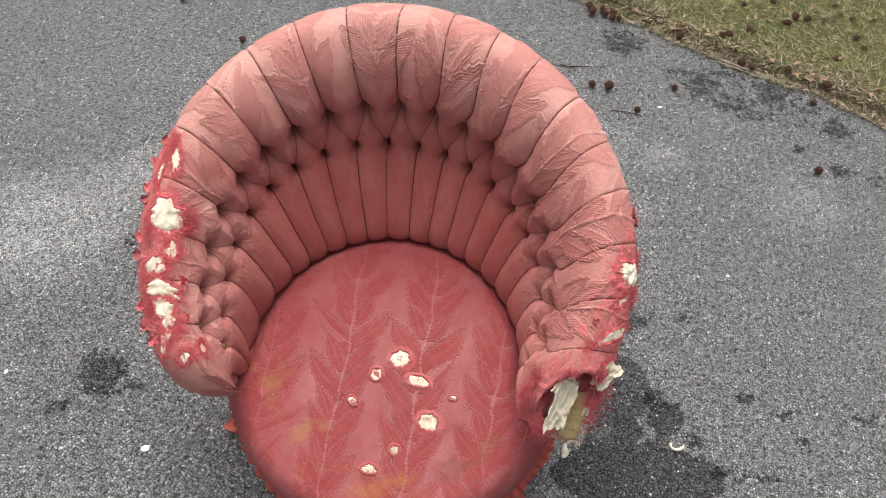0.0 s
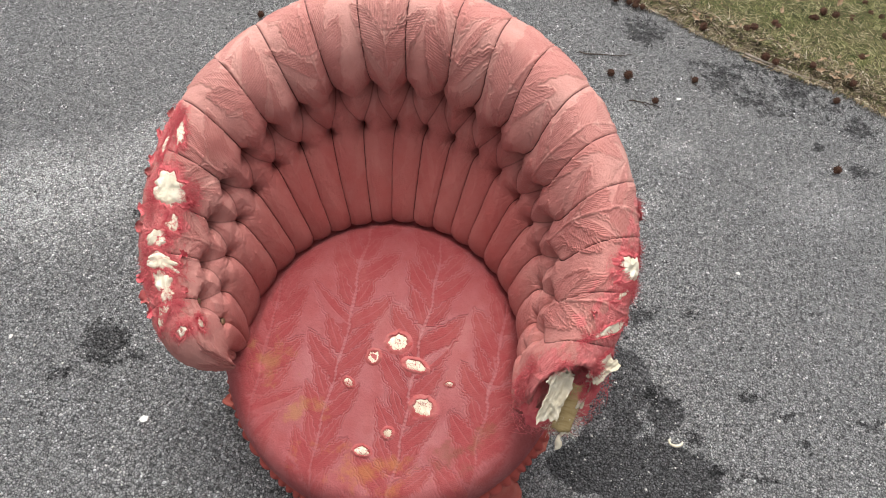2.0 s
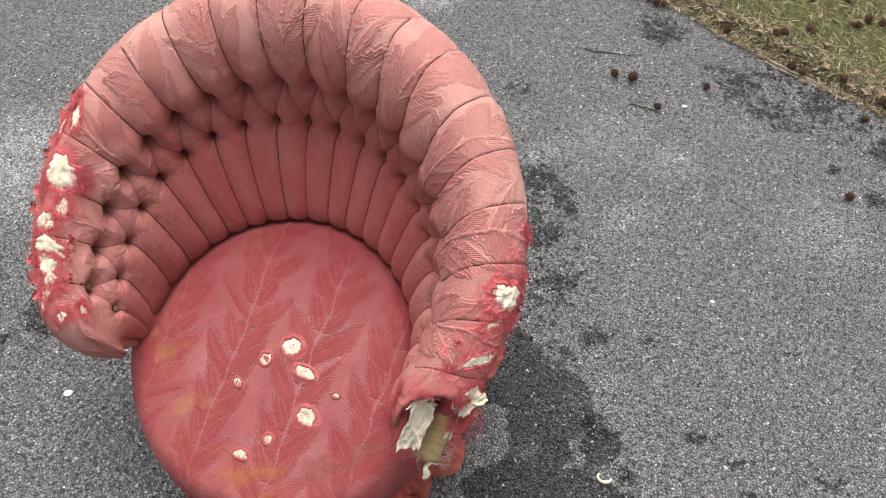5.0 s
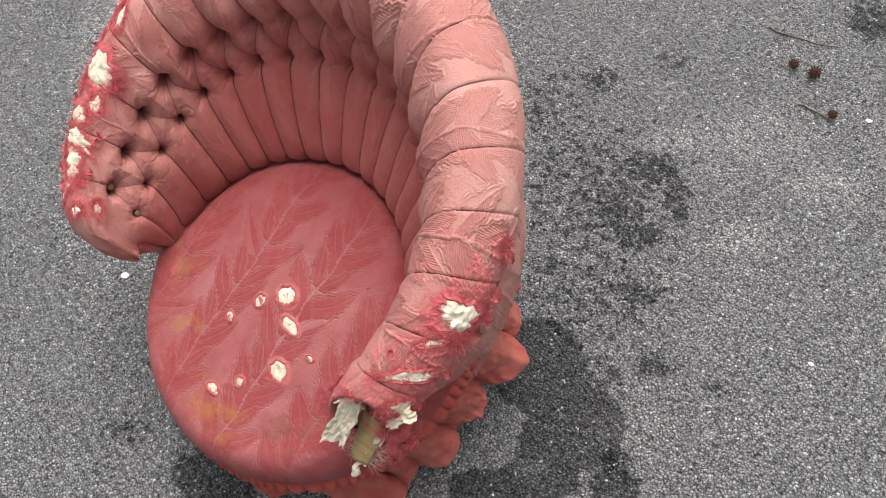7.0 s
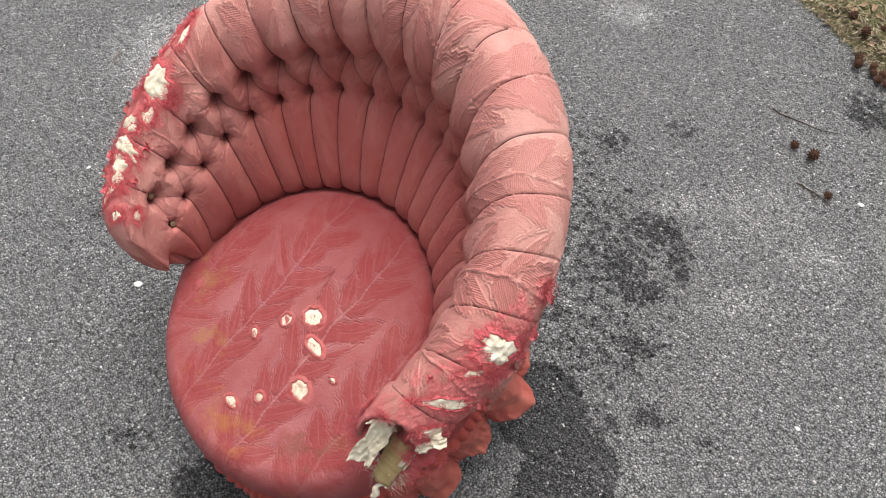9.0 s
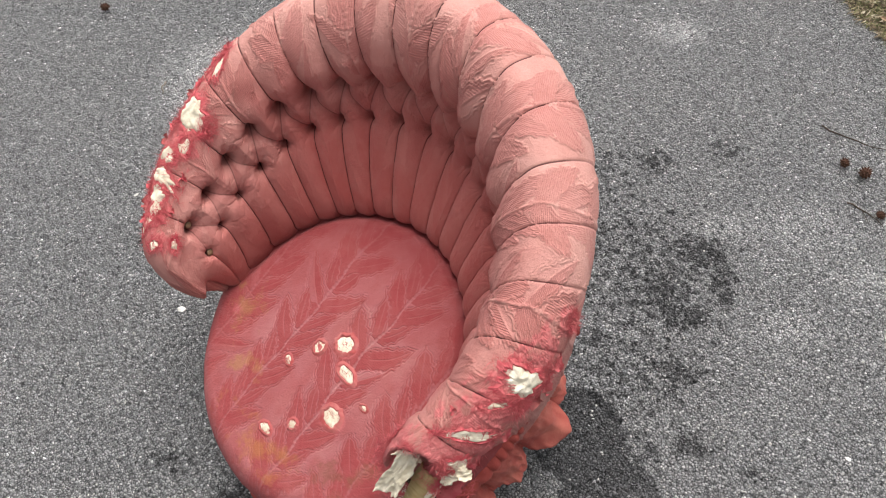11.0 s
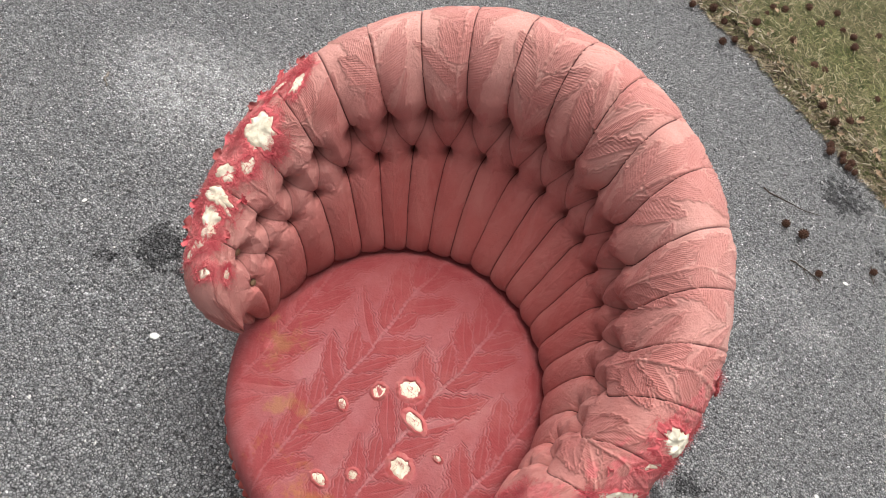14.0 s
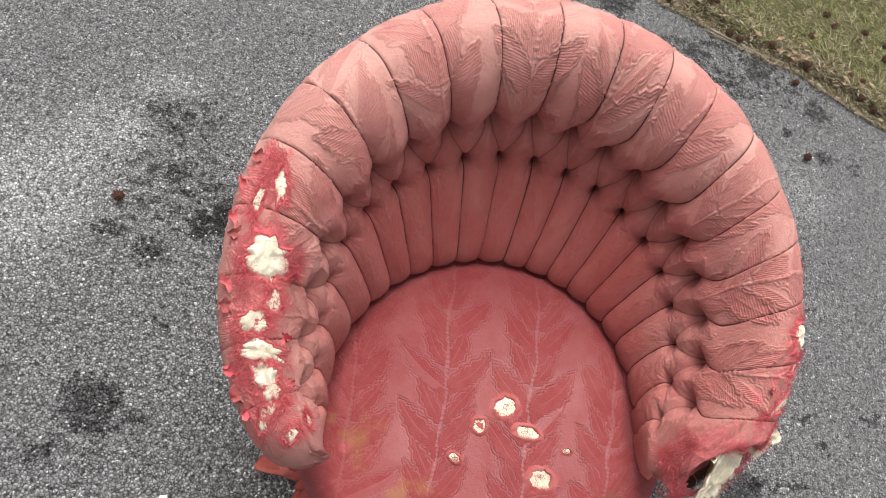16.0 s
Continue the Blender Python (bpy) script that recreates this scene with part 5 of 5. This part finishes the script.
GRASS_CONES = ((0.42, 2.19), (0.46, 2.19), (0.48, 2.18), (0.50, 2.18), (0.68, 2.15), (0.80, 2.17), (0.82, 2.18), (0.88, 2.22), (0.89, 2.21), (0.87, 2.34), (0.99, 2.29), (1.00, 2.29), (1.06, 2.32), (1.15, 2.41), (0.86, 2.08), (0.89, 2.07), (0.99, 2.08), (1.13, 2.16), (1.20, 2.27), (1.10, 2.04), (1.24, 2.05), (1.22, 2.23))
cone_meshes = [cone_mesh(i) for i in range(3)]


def build_cones():
    rng = random.Random(11)
    spots = [(x, y, 0.012, "round brown spiky seed cone on the asphalt") for x, y in CONES]
    for x, y in EDGE_CONES + GRASS_CONES:
        inside = y - float(edge_y(x))
        spots.append((x, y, 0.014 if inside < 0.01 else 0.024, "round brown spiky seed cone at the lawn's edge" if inside < 0.1 else "round brown spiky seed cone lying in the grass"))
    for i in range(14):                       # more along the lawn's edge, out of the walk's middle
        x = rng.choice((rng.uniform(-0.6, -0.2), rng.uniform(1.25, 1.8)))
        spots.append((x, float(edge_y(x)) + rng.uniform(0.0, 0.10), 0.020, "round brown spiky seed cone at the lawn's edge"))
    for i in range(90):
        x = rng.uniform(-0.5, 2.0)
        spots.append((x, float(edge_y(x)) + rng.uniform(0.22, 1.0), 0.026, "round brown spiky seed cone lying in the grass"))
    for i, (x, y, z, label) in enumerate(spots):
        ob = new("seed_cone", cone_meshes[i % 3])
        k = rng.uniform(0.85, 1.2)
        ob.matrix_world = pose(x, y, z * k, rng.uniform(0, 360), rng.uniform(0, 360), rng.uniform(0, 360)) @ Matrix.Diagonal((k, k, k * rng.uniform(0.85, 1.1), 1))
        tagged(ob, label, "seed cone", "fallen seed cones")


build_cones()


def leaf_mesh(seed):
    rng = np.random.default_rng(seed)
    t = np.linspace(0, 1, 9)
    w = 0.011 * np.sin(np.pi * t ** 0.8) * (1 + 0.25 * rng.normal(size=9)) + 0.0006
    x = (t - 0.5) * 0.045
    z = 0.004 * np.sin(t * 5 + seed) + 0.004
    P = np.stack([np.stack([x, -w, z + 0.5 * w], -1), np.stack([x, -0.4 * w, z + 0.1 * w], -1), np.stack([x, 0 * w, z], -1), np.stack([x, 0.4 * w, z + 0.15 * w], -1), np.stack([x, w, z + 0.6 * w], -1)])
    me = bpy.data.meshes.new("dead_leaf")
    idx = np.arange(45).reshape(5, 9)
    q = np.stack([idx[:-1, :-1], idx[:-1, 1:], idx[1:, 1:], idx[1:, :-1]], -1).reshape(-1, 4)
    me.from_pydata(P.reshape(-1, 3).tolist(), [], q.tolist())
    me.materials.append(M_DEADLEAF)
    return me


def build_leaves():
    rng = random.Random(4)
    meshes = [leaf_mesh(i) for i in range(4)]
    for i in range(120):
        x = rng.uniform(-0.3, 1.7)
        y = float(edge_y(x)) + abs(rng.gauss(0.0, 0.15 if i % 2 else 0.04)) + 0.004
        ob = new("dead_leaf", meshes[i % 4])
        k = rng.uniform(0.22, 0.62)
        ob.matrix_world = pose(x, y, 0.030, rng.uniform(-25, 25), rng.uniform(-25, 25), rng.uniform(0, 360)) @ Matrix.Scale(k, 4)
        tagged(ob, "curled brown dead leaf lying in the grass", "leaf", "dead leaves")


build_leaves()


def chip_mesh(seed, size, flat=0.35):
    rng = random.Random(seed)
    bm = bmesh.new()
    bmesh.ops.create_icosphere(bm, subdivisions=1, radius=size)
    for v in bm.verts:
        v.co *= rng.uniform(0.7, 1.15)
        v.co.z *= flat
        v.co.x *= 1.3
    me = bpy.data.meshes.new("stone_chip")
    bm.to_mesh(me)
    bm.free()
    me.materials.append(M_CHIP)
    return me


for i, (x, y, size, turned) in enumerate(((-0.326, 0.635, 0.0085, 50), (0.635, 1.850, 0.0065, 20), (0.815, 1.325, 0.005, 30), (-0.655, 0.73, 0.005, 80))):
    ob = new("stone_chip", chip_mesh(i, size))
    ob.matrix_world = pose(x, y, size * 0.25, 0, 0, turned)
    tagged(ob, "small pale stone chip lying on the asphalt", "stone", "loose stone chips")


def build_scrap():
    """A hooked wisp of stuffing on the ground."""
    pts = [Vector((0.702 + 0.011 * math.cos(a) * (1 + 0.3 * k / 9), 0.868 + 0.010 * math.sin(a), 0.005 + 0.0008 * k)) for k, a in enumerate(np.linspace(2.6, 6.6, 10))]
    v, f = tube(pts, (0.0012, 0.0022, 0.0026, 0.0022, 0.0028, 0.0032, 0.0034, 0.0030, 0.0022, 0.0008), 7)
    return tagged(pydata("stuffing_scrap", v, f, M_BATTING), "hooked white wisp of stuffing on the dark asphalt", "scrap")


build_scrap()


def build_grit():
    """Pale stones bedded in the asphalt."""
    rng = np.random.default_rng(8)
    verts, faces = [], []
    base = [(-1, 0, 0), (0.3, 0.9, 0), (1, 0.1, 0), (0.2, -0.9, 0), (-0.1, 0.1, 0.6)]
    for i in range(9500):
        x, y = rng.uniform(-1.7, 1.9), rng.uniform(0.1, 2.75)
        if y > float(np.interp(x, [e[0] for e in EDGE], [e[1] for e in EDGE])) - 0.02:
            continue
        r = rng.uniform(0.0009, 0.0026) * (1.5 if rng.random() < 0.06 else 1)
        a = rng.uniform(0, 6.28)
        b = len(verts)
        c, s = math.cos(a), math.sin(a)
        k = rng.uniform(0.55, 1.3)
        for px, py, pz in base:
            px, py = px * r, py * r * k
            verts.append((x + px * c - py * s, y + px * s + py * c, 0.0002 + pz * r * 0.8))
        faces += [(b, b + 1, b + 4), (b + 1, b + 2, b + 4), (b + 2, b + 3, b + 4), (b + 3, b, b + 4)]
    ob = pydata("grit", verts, faces, M_CHIP, None, "", False)
    return tagged(ob, "tiny pale stones bedded in the asphalt", "gravel", "", "stuff")


build_grit()
